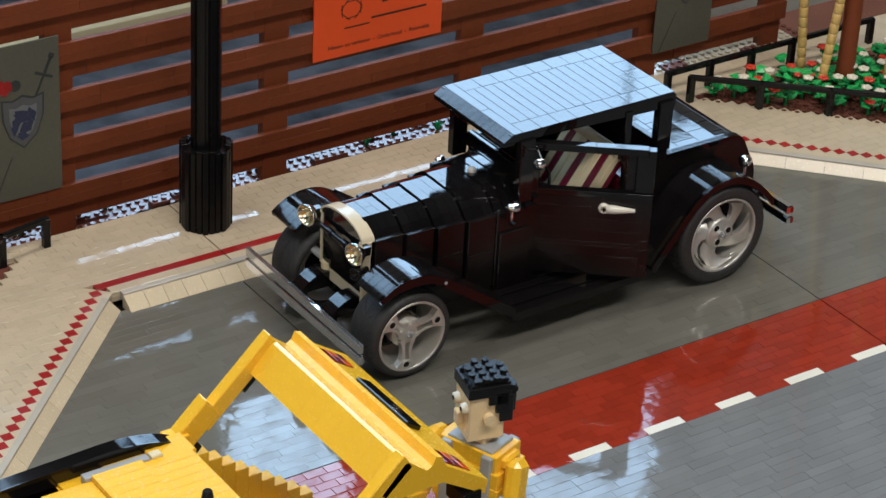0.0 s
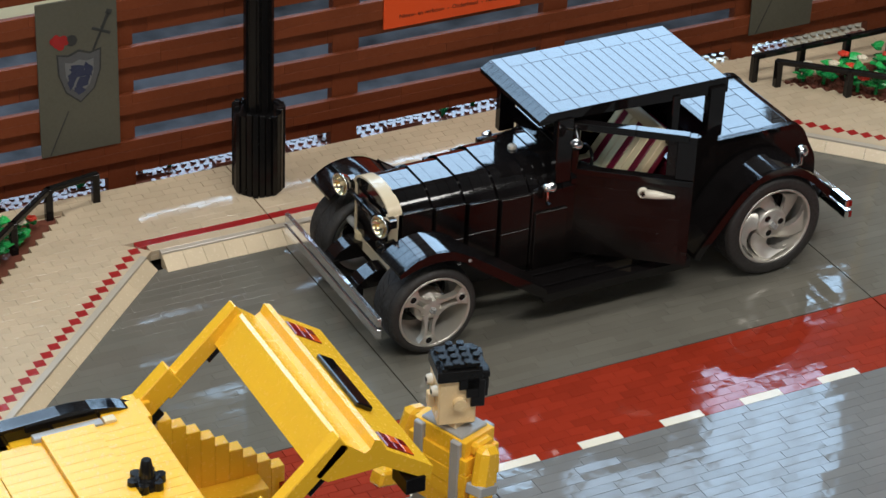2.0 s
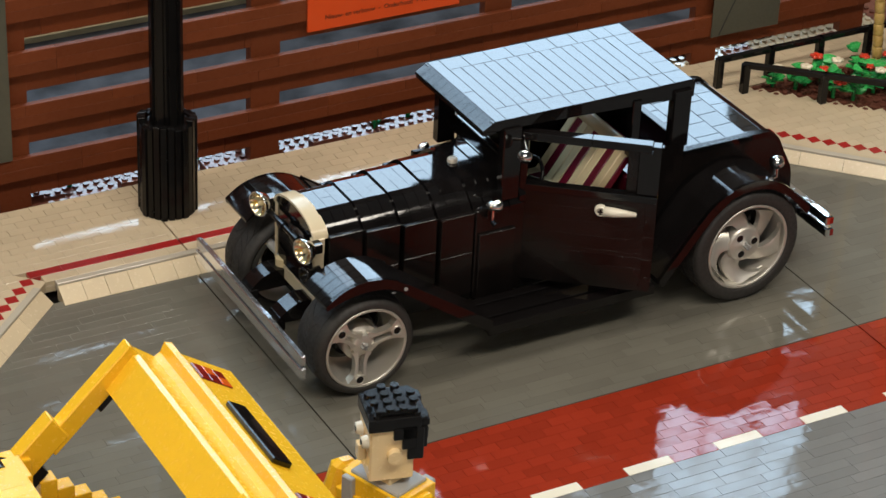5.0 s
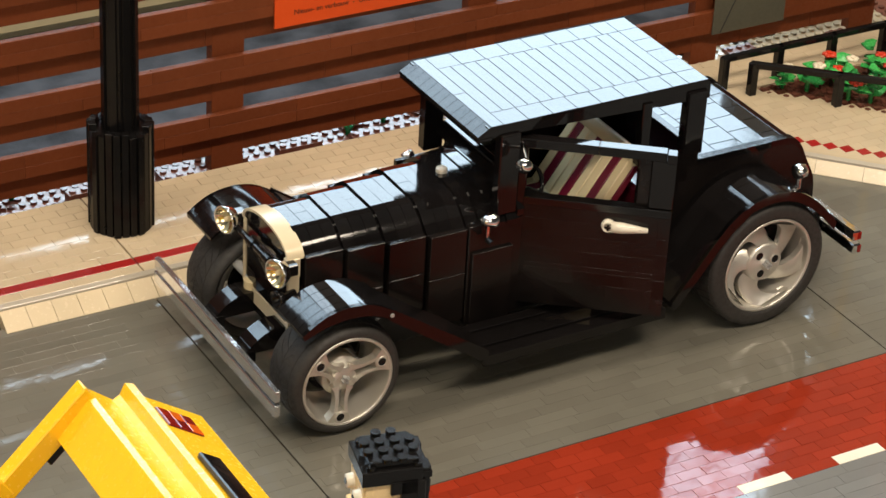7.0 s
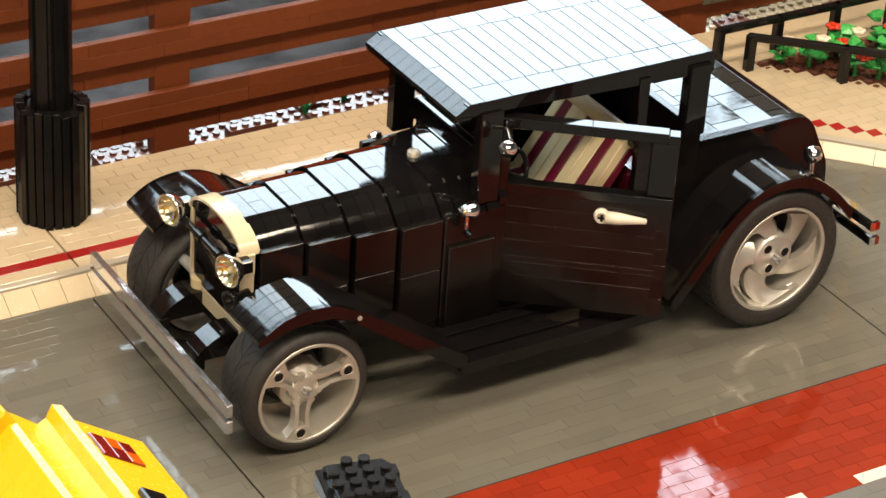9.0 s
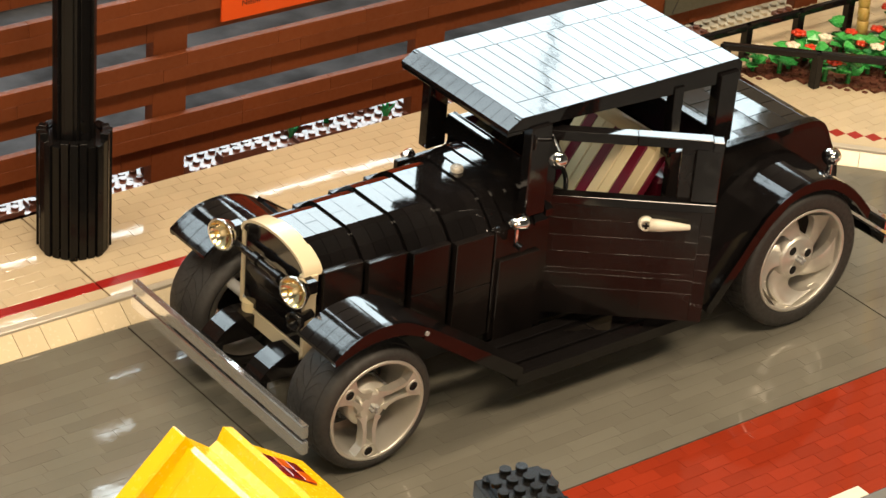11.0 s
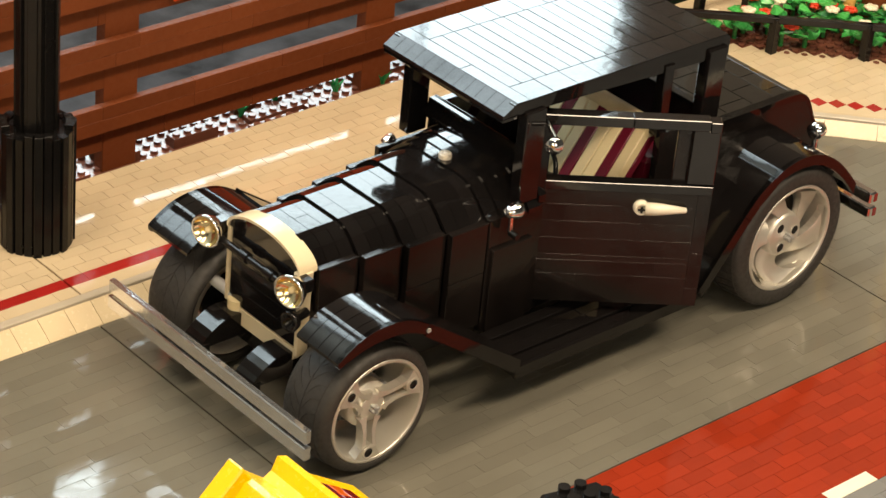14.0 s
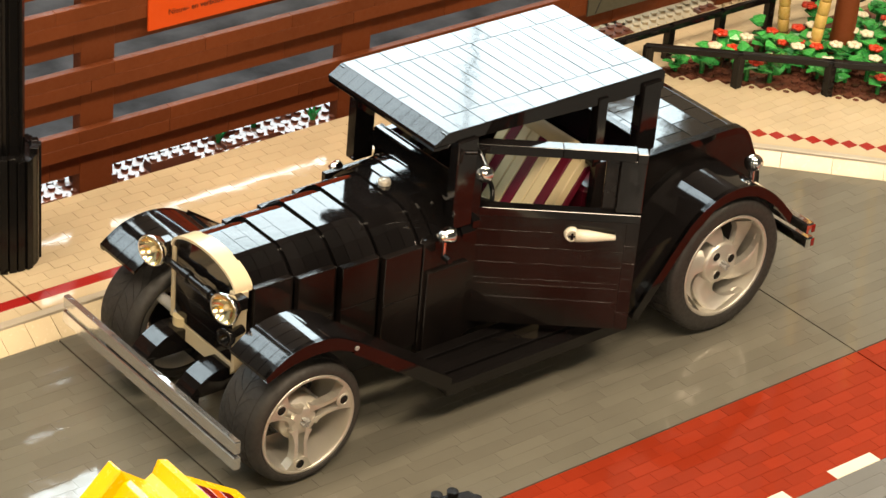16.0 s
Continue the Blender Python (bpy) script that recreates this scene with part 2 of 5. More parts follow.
    def mesh(self, name, mat):
        me = bpy.data.meshes.new(name)
        me.from_pydata([(x * U, y * U, z * U) for x, y, z in self.v], [], self.f)
        me.polygons.foreach_set("use_smooth", self.smooth)
        me.materials.append(mat)
        bm = bmesh.new(); bm.from_mesh(me)
        bmesh.ops.recalc_face_normals(bm, faces=bm.faces)
        bm.to_mesh(me); bm.free()
        me.update()
        return me


def thing(name, x, y, z, label, category, group="", kind=""):
    e = new(name)
    e.empty_display_size = 0.01
    e.location = (x * U, y * U, z * U)
    return tagged(e, label, category, group, kind)


def base_of(ob):
    return ob.matrix_basis.inverted() if ob.parent is None else Matrix()


def part(name, geo, mat, parent, label=""):
    """Links a Geo, given in world studs, as one mesh under a thing or a part."""
    ob = new(name, geo.mesh(name, mat))
    ob.parent = parent
    ob.matrix_parent_inverse = base_of(parent)
    return tagged(ob, label)


def piece(name, me, parent, m):
    """One more object on a shared mesh, posed by m (in metres)."""
    ob = new(name, me)
    ob.parent = parent
    ob.matrix_parent_inverse = base_of(parent)
    ob.matrix_basis = m
    return ob


def solid(name, geo, mat, label="", category="", group="", kind=""):
    return tagged(new(name, geo.mesh(name, mat)), label, category, group, kind)


def spot(x, y, z, rx=0, ry=0, rz=0):
    return pose(x * U, y * U, z * U, rx, ry, rz)


def M(x, y, z, rx=0, ry=0, rz=0):
    """A pose in studs, for Geo."""
    return pose(x, y, z, rx, ry, rz)


# ---------------------------------------------------------------- the hall
def hall():
    s = 1 / U
    m = HALL
    X0, X1, Y0, Y1, Z0, Z1 = -6.5 * s, 4.2 * s, -3.0 * s, WALL_Y * s, -0.75 * s, 4.7 * s
    t = 0.12 * s
    solid("floor", Geo().box(X0 - t, X1 + t, Y0 - t, Y1 + t, Z0 - t, Z0, 0.5, m), HALLFLOOR, "grey marbled stone floor of the hall", "floor", kind="structure")
    solid("ceiling", Geo().box(X0 - t, X1 + t, Y0 - t, Y1 + t, Z1, Z1 + t, 0.5, m), CEILING, "plain white ceiling of the hall", "ceiling", kind="structure")
    g = Geo()
    xs = sorted({X0, X1, *(w[k] * s for w in SOUTH for k in (0, 1))})
    zs = sorted({Z0, Z1, *(w[k] * s for w in SOUTH for k in (2, 3))})
    for a, b in zip(xs, xs[1:]):
        for c, d in zip(zs, zs[1:]):
            mx, mz = (a + b) / 2 * U, (c + d) / 2 * U
            if not any(w[0] < mx < w[1] and w[2] < mz < w[3] for w in SOUTH):
                g.box(a, b, Y0 - t, Y0, c, d, 0.01, m)
    solid("wall_south", g, HALLDARK, "dark panelled wall of the hall with two assumed windows", "wall", kind="structure")
    solid("wall_west", Geo().box(X0 - t, X0, Y0, Y1, Z0, Z1, 0.5, m), HALLWALL, "off-white plastered wall of the hall", "wall", kind="structure")
    solid("wall_east", Geo().box(X1, X1 + t, Y0, Y1, Z0, Z1, 0.5, m), HALLDARK, "dark panelled wall of the hall", "wall", kind="structure")
    g = Geo()
    xs = sorted({X0, X1, *(w[k] * s for w in WINDOWS for k in (0, 1))})
    zs = sorted({Z0, Z1, *(w[k] * s for w in WINDOWS for k in (2, 3))})
    for a, b in zip(xs, xs[1:]):
        for c, d in zip(zs, zs[1:]):
            mx, mz = (a + b) / 2 * U, (c + d) / 2 * U
            if not any(w[0] < mx < w[1] and w[2] < mz < w[3] for w in WINDOWS):
                g.box(a, b, Y1, Y1 + t, c, d, 0.01, m)
    solid("wall_north", g, NORTHWALL, "brown plastered wall of the hall with tall windows", "wall", kind="structure")
    for k, (a, b, c, d, e) in enumerate(WINDOWS):
        a, b, c, d = a * s, b * s, c * s, d * s
        w = thing("window_%d" % (k + 1), *(m @ Vector(((a + b) / 2, Y1, c))), "bright window with thin dark glazing bars", "window", kind="structure")
        for u, v, p, q in ((a, a + 0.5, c, d), (b - 0.5, b, c, d), (a + 0.5, b - 0.5, c, c + 0.5), (a + 0.5, b - 0.5, d - 0.5, d)):
            part("frame", Geo().box(u, v, Y1 - 0.5, Y1 + 1.2, p, q, 0.2, m), BLACK, w)
        if c > 200:
            for q in range(1, 4):
                z = c + (d - c) * q / 4
                part("glazing_bar", Geo().box(a + 0.5, b - 0.5, Y1 - 0.4, Y1 + 0.9, z - 0.7, z + 0.7, 0.1, m), BLACK, w)
            bays = 3 if b - a < 100 else 16
            for q in range(1, bays):
                x = a + (b - a) * q / bays
                part("glazing_bar", Geo().box(x - 0.5, x + 0.5, Y1 - 0.2, Y1 + 1.1, c + 0.5, d - 0.5, 0.1, m), BLACK, w)
    # Added boards, out of view: they block the windows' reflection on the right-hand road.
    reflection_block = thing("partition", 95, 81, Z0, "unseen pale boards added to block window reflections on the road", "partition", kind="structure")
    part("board", Geo().box(76, 90, 80, 82, Z0, 50, 0.1), HALLWALL, reflection_block)
    part("board", Geo().box(90.02, 150, 80, 82, Z0, 60, 0.1), HALLWALL, reflection_block)
    for x, y, e in LAMPS:
        l = thing("ceiling_lamp", *(m @ Vector((x * s, y * s, 2.94 * s))), "long white ceiling lamp casing", "lamp", "lamps of the hall")
        part("casing", Geo().box(x * s - 84, x * s + 84, y * s - 24, y * s + 24, 2.94 * s, 3.0 * s, 1, m), PALE, l)
        for q in (-60, 60):
            part("rod", Geo().cyl(0.8, Z1 - 3.0 * s, m @ M(x * s + q, y * s, 3.0 * s), 8), PALE, l)
    bn = thing("bench", 64, 270, Z0, "long low cream bench by the window wall", "bench")
    part("top", Geo().box(10, 118, 264, 276, Z0 + 2, Z0 + 5, 0.2), CREAM, bn)
    part("plinth", Geo().box(12, 116, 266, 274, Z0, Z0 + 2, 0.2), CREAM, bn)
    # the display table
    tb = thing("display_table", 15, 10, Z0, "broad display table under the toy street", "table")
    part("tabletop", Geo().box(-75, 112, -70, 67, -7.4, -4.4, 0.3), TABLE, tb)
    for x in (-70, 104):
        for y in (-66, 62):
            part("leg", Geo().box(x - 3, x + 3, y - 3, y + 3, Z0, -7.4, 0.2), TABLE, tb)


hall()

# ---------------------------------------------------------------- road, lane and pavement
SEAMS = (-57.5, -9.5, 36.2, 84.2)
PAVE = 1.2


def split(a, b, step, off=0.0):
    """Cuts a row into tiles of a length, breaking also at the seams between the base plates."""
    cuts = {a, b}
    x = a - (a - off) % step + step
    while x < b - 0.01:
        cuts.add(round(x, 3)); x += step
    cuts |= {s for s in SEAMS if a < s < b}
    c = sorted(cuts)
    out = [(p, q) for p, q in zip(c, c[1:]) if q - p > 0.15]
    return [(p + (0.06 if any(abs(p - s) < 0.01 for s in SEAMS) else 0), q - (0.06 if any(abs(q - s) < 0.01 for s in SEAMS) else 0)) for p, q in out]


road = solid("road", Geo().box(-72, 105, -60, 52, -4.4, -0.42, 0.02), BLACK, "toy street bed of dark grey plates", "road", kind="structure")
SHARED = {}


def tile_piece(name, parent, x0, x1, y0, y1, top, mat, tilt, h=0.4, gap=0.007, c=0.012):
    """One tile as an object of its own; tiles alike share a mesh."""
    key = (name, round(x1 - x0, 2), round(y1 - y0, 2), mat.name)
    if key not in SHARED:
        a, b = (x1 - x0) / 2 - gap, (y1 - y0) / 2 - gap
        SHARED[key] = Geo().tile(-a, a, -b, b, -h, 0, c).mesh(name, mat)
    return piece(name, SHARED[key], parent, spot((x0 + x1) / 2, (y0 + y1) / 2, top + R.uniform(-0.008, 0.008), R.uniform(-tilt, tilt), R.uniform(-tilt, tilt)))


def on_bay(x, y):
    return y < 40.3 and x - y > -62.6 and x + y < 82.3


# dark grey bay, joined: rows of 1 x 4 tiles
g = Geo()
for j in range(31):
    y0 = 10.1 + j * (30.2 / 31)
    y1 = y0 + 30.2 / 31
    for a, b in split(-70, 100, 4, (j % 4) * 1.0 + (0.5 if j % 3 else 0)):
        if on_bay(a, y0) or on_bay(b, y0) or on_bay((a + b) / 2, y1):
            g.tile(a + 0.005, b - 0.005, y0 + 0.005, y1 - 0.005, -0.4, 0, 0.003, tilt=0.0035)
tagged(part("bay_tiles", g, ROADGREY, road), "dark grey glossy road tiles laid in rows", kind="stuff")
# near carriageway: pieces where it is seen, the rest joined
g = Geo()
n = 0
for j in range(45):
    y1, y0 = -j, -j - 1
    for a, b in split(-70, 100, 4, (j % 2) * 2.0 + (j % 3)):
        if -14 < a < 58 and y0 > -17 and n < 290:
            tile_piece("road_tile", road, a, b, y0, y1, 0, NEARGREY, 0.3)
            n += 1
        else:
            g.tile(a + 0.008, b - 0.008, y0 + 0.008, y1 - 0.008, -0.4, 0, 0.015, tilt=0.003)
tagged(part("road_tiles", g, NEARGREY, road), "grey glossy road tiles laid in rows", kind="stuff")

lane = solid("cycle_lane", Geo().box(-72, 105, 0.02, 10.08, -0.43, -0.36, 0.01), LANERED, "dark red tiled lane with white edge dashes", "lane", kind="structure")
g = Geo()
for j in range(10):
    for a, b in split(-70, 100, 2, (j % 2) * 1.0):
        if j == 0 and (a + b) / 2 % 8 < 4:
            continue
        if -16 < a < 52:
            tile_piece("lane_tile", lane, a, b, j, j + 1, 0.012, LANERED, 0.26)
        else:
            g.tile(a + 0.015, b - 0.015, j + 0.015, j + 0.985, -0.4, 0.012, 0.025, tilt=0.003)
tagged(part("lane_tiles", g, LANERED, lane), "dark red glossy lane tiles", kind="stuff")
for k in range(-8, 13):
    tile_piece("dash", lane, 8 * k, 8 * k + 4, 0, 1, 0.02, DASH, 0.1)

def bed_geo(poly, z0, z1):
    n = len(poly)
    v = [(x, y, z0) for x, y in poly] + [(x, y, z1) for x, y in poly]
    return Geo().add(v, [tuple(range(n)), tuple(range(n, 2 * n))] + [(i, (i + 1) % n, n + (i + 1) % n, n + i) for i in range(n)])


pavement = solid("pavement", bed_geo([(-72, 53.4), (-72, 5.6), (-70, 5.6), (-22.2, 43.2), (43.6, 43.2), (63.8, 23.0), (105, 23.0), (105, 53.4)], -4.3, 0.78),
                 TAN, "tan tiled pavement with a red border line", "pavement", kind="structure")


def on_pavement(x, y):
    if y > 53.5 or x < -72 or x > 105:
        return False
    if x + y > 98.2 and y < 47.8:
        return False  # flower bed
    if x - y < -78.5 and y < 51.6:
        return False  # flower bed on the other side
    return y > 43.9 or x - y < -66.9 or x + y > 87.6


g = Geo()
n = 0
for j in range(34):
    y0 = 19.9 + j
    for a, b in split(-72, 105, 2, (j % 2) * 1.0):
        cells = [(a, b)] if on_pavement(a + 0.5, y0 + 0.5) and on_pavement(b - 0.5, y0 + 0.5) else [(p, q) for p, q in ((a, (a + b) / 2), ((a + b) / 2, b)) if on_pavement((p + q) / 2, y0 + 0.5)]
        for p, q in cells:
            if -42 < p < 0 and y0 > 30 and n < 300 and (p + y0 * 0.4) < 14:
                tile_piece("pavement_tile", pavement, p, q, y0, y0 + 1, PAVE, TAN, 0.16, gap=0.014, c=0.008)
                n += 1
            else:
                g.tile(p + 0.014, q - 0.014, y0 + 0.008, y0 + 0.986, 0.7, PAVE, 0.008, tilt=0.003)
tagged(part("pavement_tiles", g, TAN, pavement), "tan glossy pavement tiles", kind="stuff")
# border: red line, then a tan row and the grey lip
for a, b in split(-22.9, 43.9, 4):
    tile_piece("red_tile", pavement, a, b, 42.9, 43.9, PAVE + 0.004, REDTILE, 0.12)
for k in range(30):
    x, y = -23.9 - k, 41.9 - k
    if x > -55:
        tile_piece("red_tile", pavement, x + 0.01, x + 0.99, y + 0.01, y + 0.99, PAVE + 0.008, REDTILE, 0.15)
    x, y = 43.9 + k, 41.9 - k
    if x < 75:
        tile_piece("red_tile", pavement, x + 0.01, x + 0.99, y + 0.01, y + 0.99, PAVE + 0.008, REDTILE, 0.15)
g = Geo().box(-22.9, 43.0, 41.8, 42.88, 0.2, PAVE - 0.42, 0.01)
part("border_bed", g, TAN, pavement)
# smooth tan plates under the stepped red tiles
part("border_bed", Geo().box(0, 45, -1.4, 1.4, 0.3, PAVE - 0.02, 0.01, M(-22.9, 42.9, 0, 0, 0, 225)), TAN, pavement)
part("border_bed", Geo().box(0, 44, -1.4, 1.4, 0.3, PAVE - 0.02, 0.01, M(43.9, 42.9, 0, 0, 0, -45)), TAN, pavement)
for a, b in split(-22.0, 42.2, 4, 1):
    tile_piece("border_tile", pavement, a, b, 41.8, 42.9, PAVE, TAN, 0.12)
kerb = thing("kerb", 8, 40, 0, "tan kerb of sloped blocks with a grey lip", "kerb", kind="structure")


def kerb_run(x, y, ang, length, step=4.0, foot=0.75):
    """Kerb blocks, lip and backing from (x, y) along a heading."""
    m = M(x, y, 0, 0, 0, ang)
    k = int(length / step)
    for i in range(k):
        gg = Geo()
        a, b = i * step + 0.02, (i + 1) * step - 0.02
        v = [(a, -foot, -0.35), (b, -foot, -0.35), (b, 0.03 - foot, 0.04), (a, 0.03 - foot, 0.04), (b, 0.80, 0.98), (a, 0.80, 0.98), (b, 1.0, 0.98), (a, 1.0, 0.98), (b, 1.0, -0.35), (a, 1.0, -0.35)]
        gg.add(v, [(0, 1, 2, 3), (3, 2, 4, 5), (5, 4, 6, 7), (7, 6, 8, 9), (1, 8, 6, 4, 2), (0, 3, 5, 7, 9)], m)
        part("kerb_block", gg, TANFACE, kerb)
    part("lip", Geo().tile(0, k * step, 0.82, 1.45, 0.5, PAVE + 0.02, 0.05, m), LIP, kerb, "light grey kerb lip")


kerb_run(-21.2, 40.35, 0, 63.2, 2.0)
kerb_run(-62.6 + 4.0, 4.0, 45, 51.6, 4.3, 0.3)
kerb_run(41.95, 40.35, -45, 48, 4.0, 0.0)
# bands of smooth tan plates between the slanting kerbs and the stepped tiles
part("slant_band", Geo().tile(0, 51.6, 1.47, 3.0, 0.3, PAVE - 0.03, 0.03, M(-58.6, 4.0, 0, 0, 0, 45)), TAN, kerb)
part("slant_band", Geo().tile(0, 48, 1.47, 3.6, 0.3, PAVE - 0.03, 0.03, M(41.95, 40.35, 0, 0, 0, -45)), TAN, kerb)

# ---------------------------------------------------------------- studded ground behind the pavement
GZ = -2.9
soil = solid("ground", Geo().box(-74, 108, 53.45, 66.4, -4.3, GZ, 0.02), SOIL, "brown studded plates behind the pavement", "ground", kind="structure")
g = Geo()
for i in range(-46, 78):
    for j in range(11):
        g.cyl(0.3, 0.22, M(i + 0.5, 55.4 + j, GZ), 8)
tagged(part("studs", g, SOIL, soil), "rows of round studs", kind="stuff")
for k in range(52):
    x, y = round(R.uniform(-44, 76)), 55 + round(R.uniform(2, 8))
    a, b = R.choice(((2, 1), (3, 2), (4, 1), (2, 2), (6, 1)))
    top = GZ + 0.4 + 0.4 * (k % 2)
    g = Geo().tile(x, x + a, y, y + b, GZ, top, 0.03)
    for p in range(a):
        for q in range(b):
            g.cyl(0.3, 0.2, M(x + p + 0.5, y + q + 0.5, top), 8)
    part("loose_plate", g, SOIL, soil)
sand = solid("sand_plate", Geo().box(50, 76, 53.5, 66.3, -4.2, GZ + 0.4, 0.02), TAN, "tan studded plates beside the flower bed", "ground", kind="structure")
g = Geo()
for i in range(26):
    for j in range(10):
        g.cyl(0.3, 0.22, M(50.5 + i, 55.4 + j, GZ + 0.4), 8)
tagged(part("studs", g, TAN, sand), "rows of round studs", kind="stuff")


def grass_tuft(x, y, z):
    t = thing("grass_tuft", x, y, z, "small clear green plastic grass tuft", "plant", "grass tufts behind the pavement")
    for k in range(5):
        a = k * 72 + R.uniform(0, 40)
        g = Geo()
        g.add([(-0.22, 0, 0), (0.22, 0, 0), (0.16, 0.25, 0.8), (-0.16, 0.25, 0.8), (0, 0.75, 1.35), (0, 0.12, 0.1)], [(0, 1, 2, 3), (3, 2, 4), (0, 5, 1), (0, 3, 5), (1, 5, 2), (5, 4, 2), (5, 3, 4)], M(x, y, z, 0, 0, a))
        part("blade", g, GRASS, t)


for k in range(26):
    grass_tuft(-38 + k * 4.3 + R.uniform(-1.5, 1.5), R.uniform(59.5, 65), GZ)


# ---------------------------------------------------------------- fence
def courses(a, b, step, off):
    """Cuts a board course into bricks of one length."""
    cuts = [a] + [c for c in (off + step * k for k in range(-20, 30)) if a + 0.5 < c < b - 0.5] + [b]
    return zip(cuts, cuts[1:])


def fence():
    f = thing("fence", 14, 60, GZ, "tall reddish-brown brick-built board fence", "fence")
    P = 5.05
    xs = [-19.4 + 24 * k for k in range(-2, 4)] + [70.7]
    for x in xs:
        for z in range(6):
            z0 = GZ + (0.0 if z == 0 else 3.7 + P * (z - 1))
            z1 = GZ + 3.68 + P * z
            part("post", Geo().box(x, x + 2.9, 59.92, 61.0, z0, z1, 0.05), FENCE, f)
    for k in range(6):
        z0 = 0.85 + P * k
        for a, b in courses(-66, 73.6, 12, (k * 5) % 12):
            part("front_board", Geo().box(a + 0.006, b - 0.006, 59.1, 59.72, z0, z0 + 1.06, 0.03), FENCE, f)
        for a, b in courses(-66, 73.6, 8, (k * 3 + 4) % 8):
            part("front_board", Geo().box(a + 0.006, b - 0.006, 59.1, 59.72, z0 + 1.065, z0 + 2.12, 0.025), FENCE, f)
        z1 = z0 - 1.98
        for a, b in courses(-66, 73.6, 8, (k * 5 + 2) % 8):
            part("rear_board", Geo().box(a + 0.006, b - 0.006, 59.95, 60.12, z1, z1 + 2.4, 0.04), FENCE, f)
    # rounded brackets where the rear boards meet the posts
    for x in xs[:-1]:
        for z in range(5):
            z1 = 0.85 + P * z - 1.98
            arc = [(-0.9 * (1 - math.cos(a * math.pi / 12)), 2.45 * math.sin(a * math.pi / 12)) for a in range(7)]
            part("bracket", Geo().prism([(x + px, z1 + pz) for px, pz in arc] + [(x + 0.02, z1 + 2.45)], 0.8, M(0, 59.93, 0)), FENCE, f)


fence()


def flat_bar(x0, x1, y, z0, z1, parent, mat, name="print_bar"):
    return part(name, Geo().box(x0, x1, y - 0.03, y, z0, z1, 0.005), mat, parent)


def words(text, x, y, z, size, parent, mat, tilt=0.0):
    """Printed words as thin raised letters facing the street."""
    c = bpy.data.curves.new("print", "FONT")
    c.body, c.size, c.extrude, c.align_x = text, size * U, 0.0001, "LEFT"
    ob = bpy.data.objects.new("print", c)
    scene.collection.objects.link(ob)
    dg = bpy.context.evaluated_depsgraph_get()
    me = bpy.data.meshes.new_from_object(ob.evaluated_get(dg))
    bpy.data.objects.remove(ob)
    me.materials.clear(); me.materials.append(mat)
    o = new("lettering", me)
    o.parent = parent
    o.matrix_parent_inverse = base_of(parent)
    o.matrix_basis = Matrix.Translation((x * U, y * U, z * U)) @ pose(0, 0, 0, 90, tilt, 0)
    return o


def notice():
    s = thing("notice", 15.8, 58.9, 9.5, "bright orange card notice with black print on the fence", "sign")
    part("card", Geo().box(9.7, 25.2, 58.85, 59.05, 9.9, 21.8, 0.03), SIGN, s)
    words("Nieuw- en verbouw  -  Onderhoud  -  Renovatie", 11.4, 58.83, 10.9, 0.62, s, INK)
    words("Bouw", 17.6, 58.83, 14.95, 2.0, s, INK)
    flat_bar(13.3, 16.3, 58.84, 12.9, 13.03, s, INK)
    flat_bar(16.5, 23.2, 58.84, 13.4, 13.6, s, INK)
    g = Geo()
    for a in range(8):
        g.box(-0.7, 0.7, -0.02, 0.0, -0.05, 0.05, 0.005, M(14.1 + 1.1 * math.cos(a * 0.8), 58.845, 14.95 + 0.9 * math.sin(a * 0.8), 0, -a * 46 + 90, 0))
    part("emblem", g, INK, s)


notice()


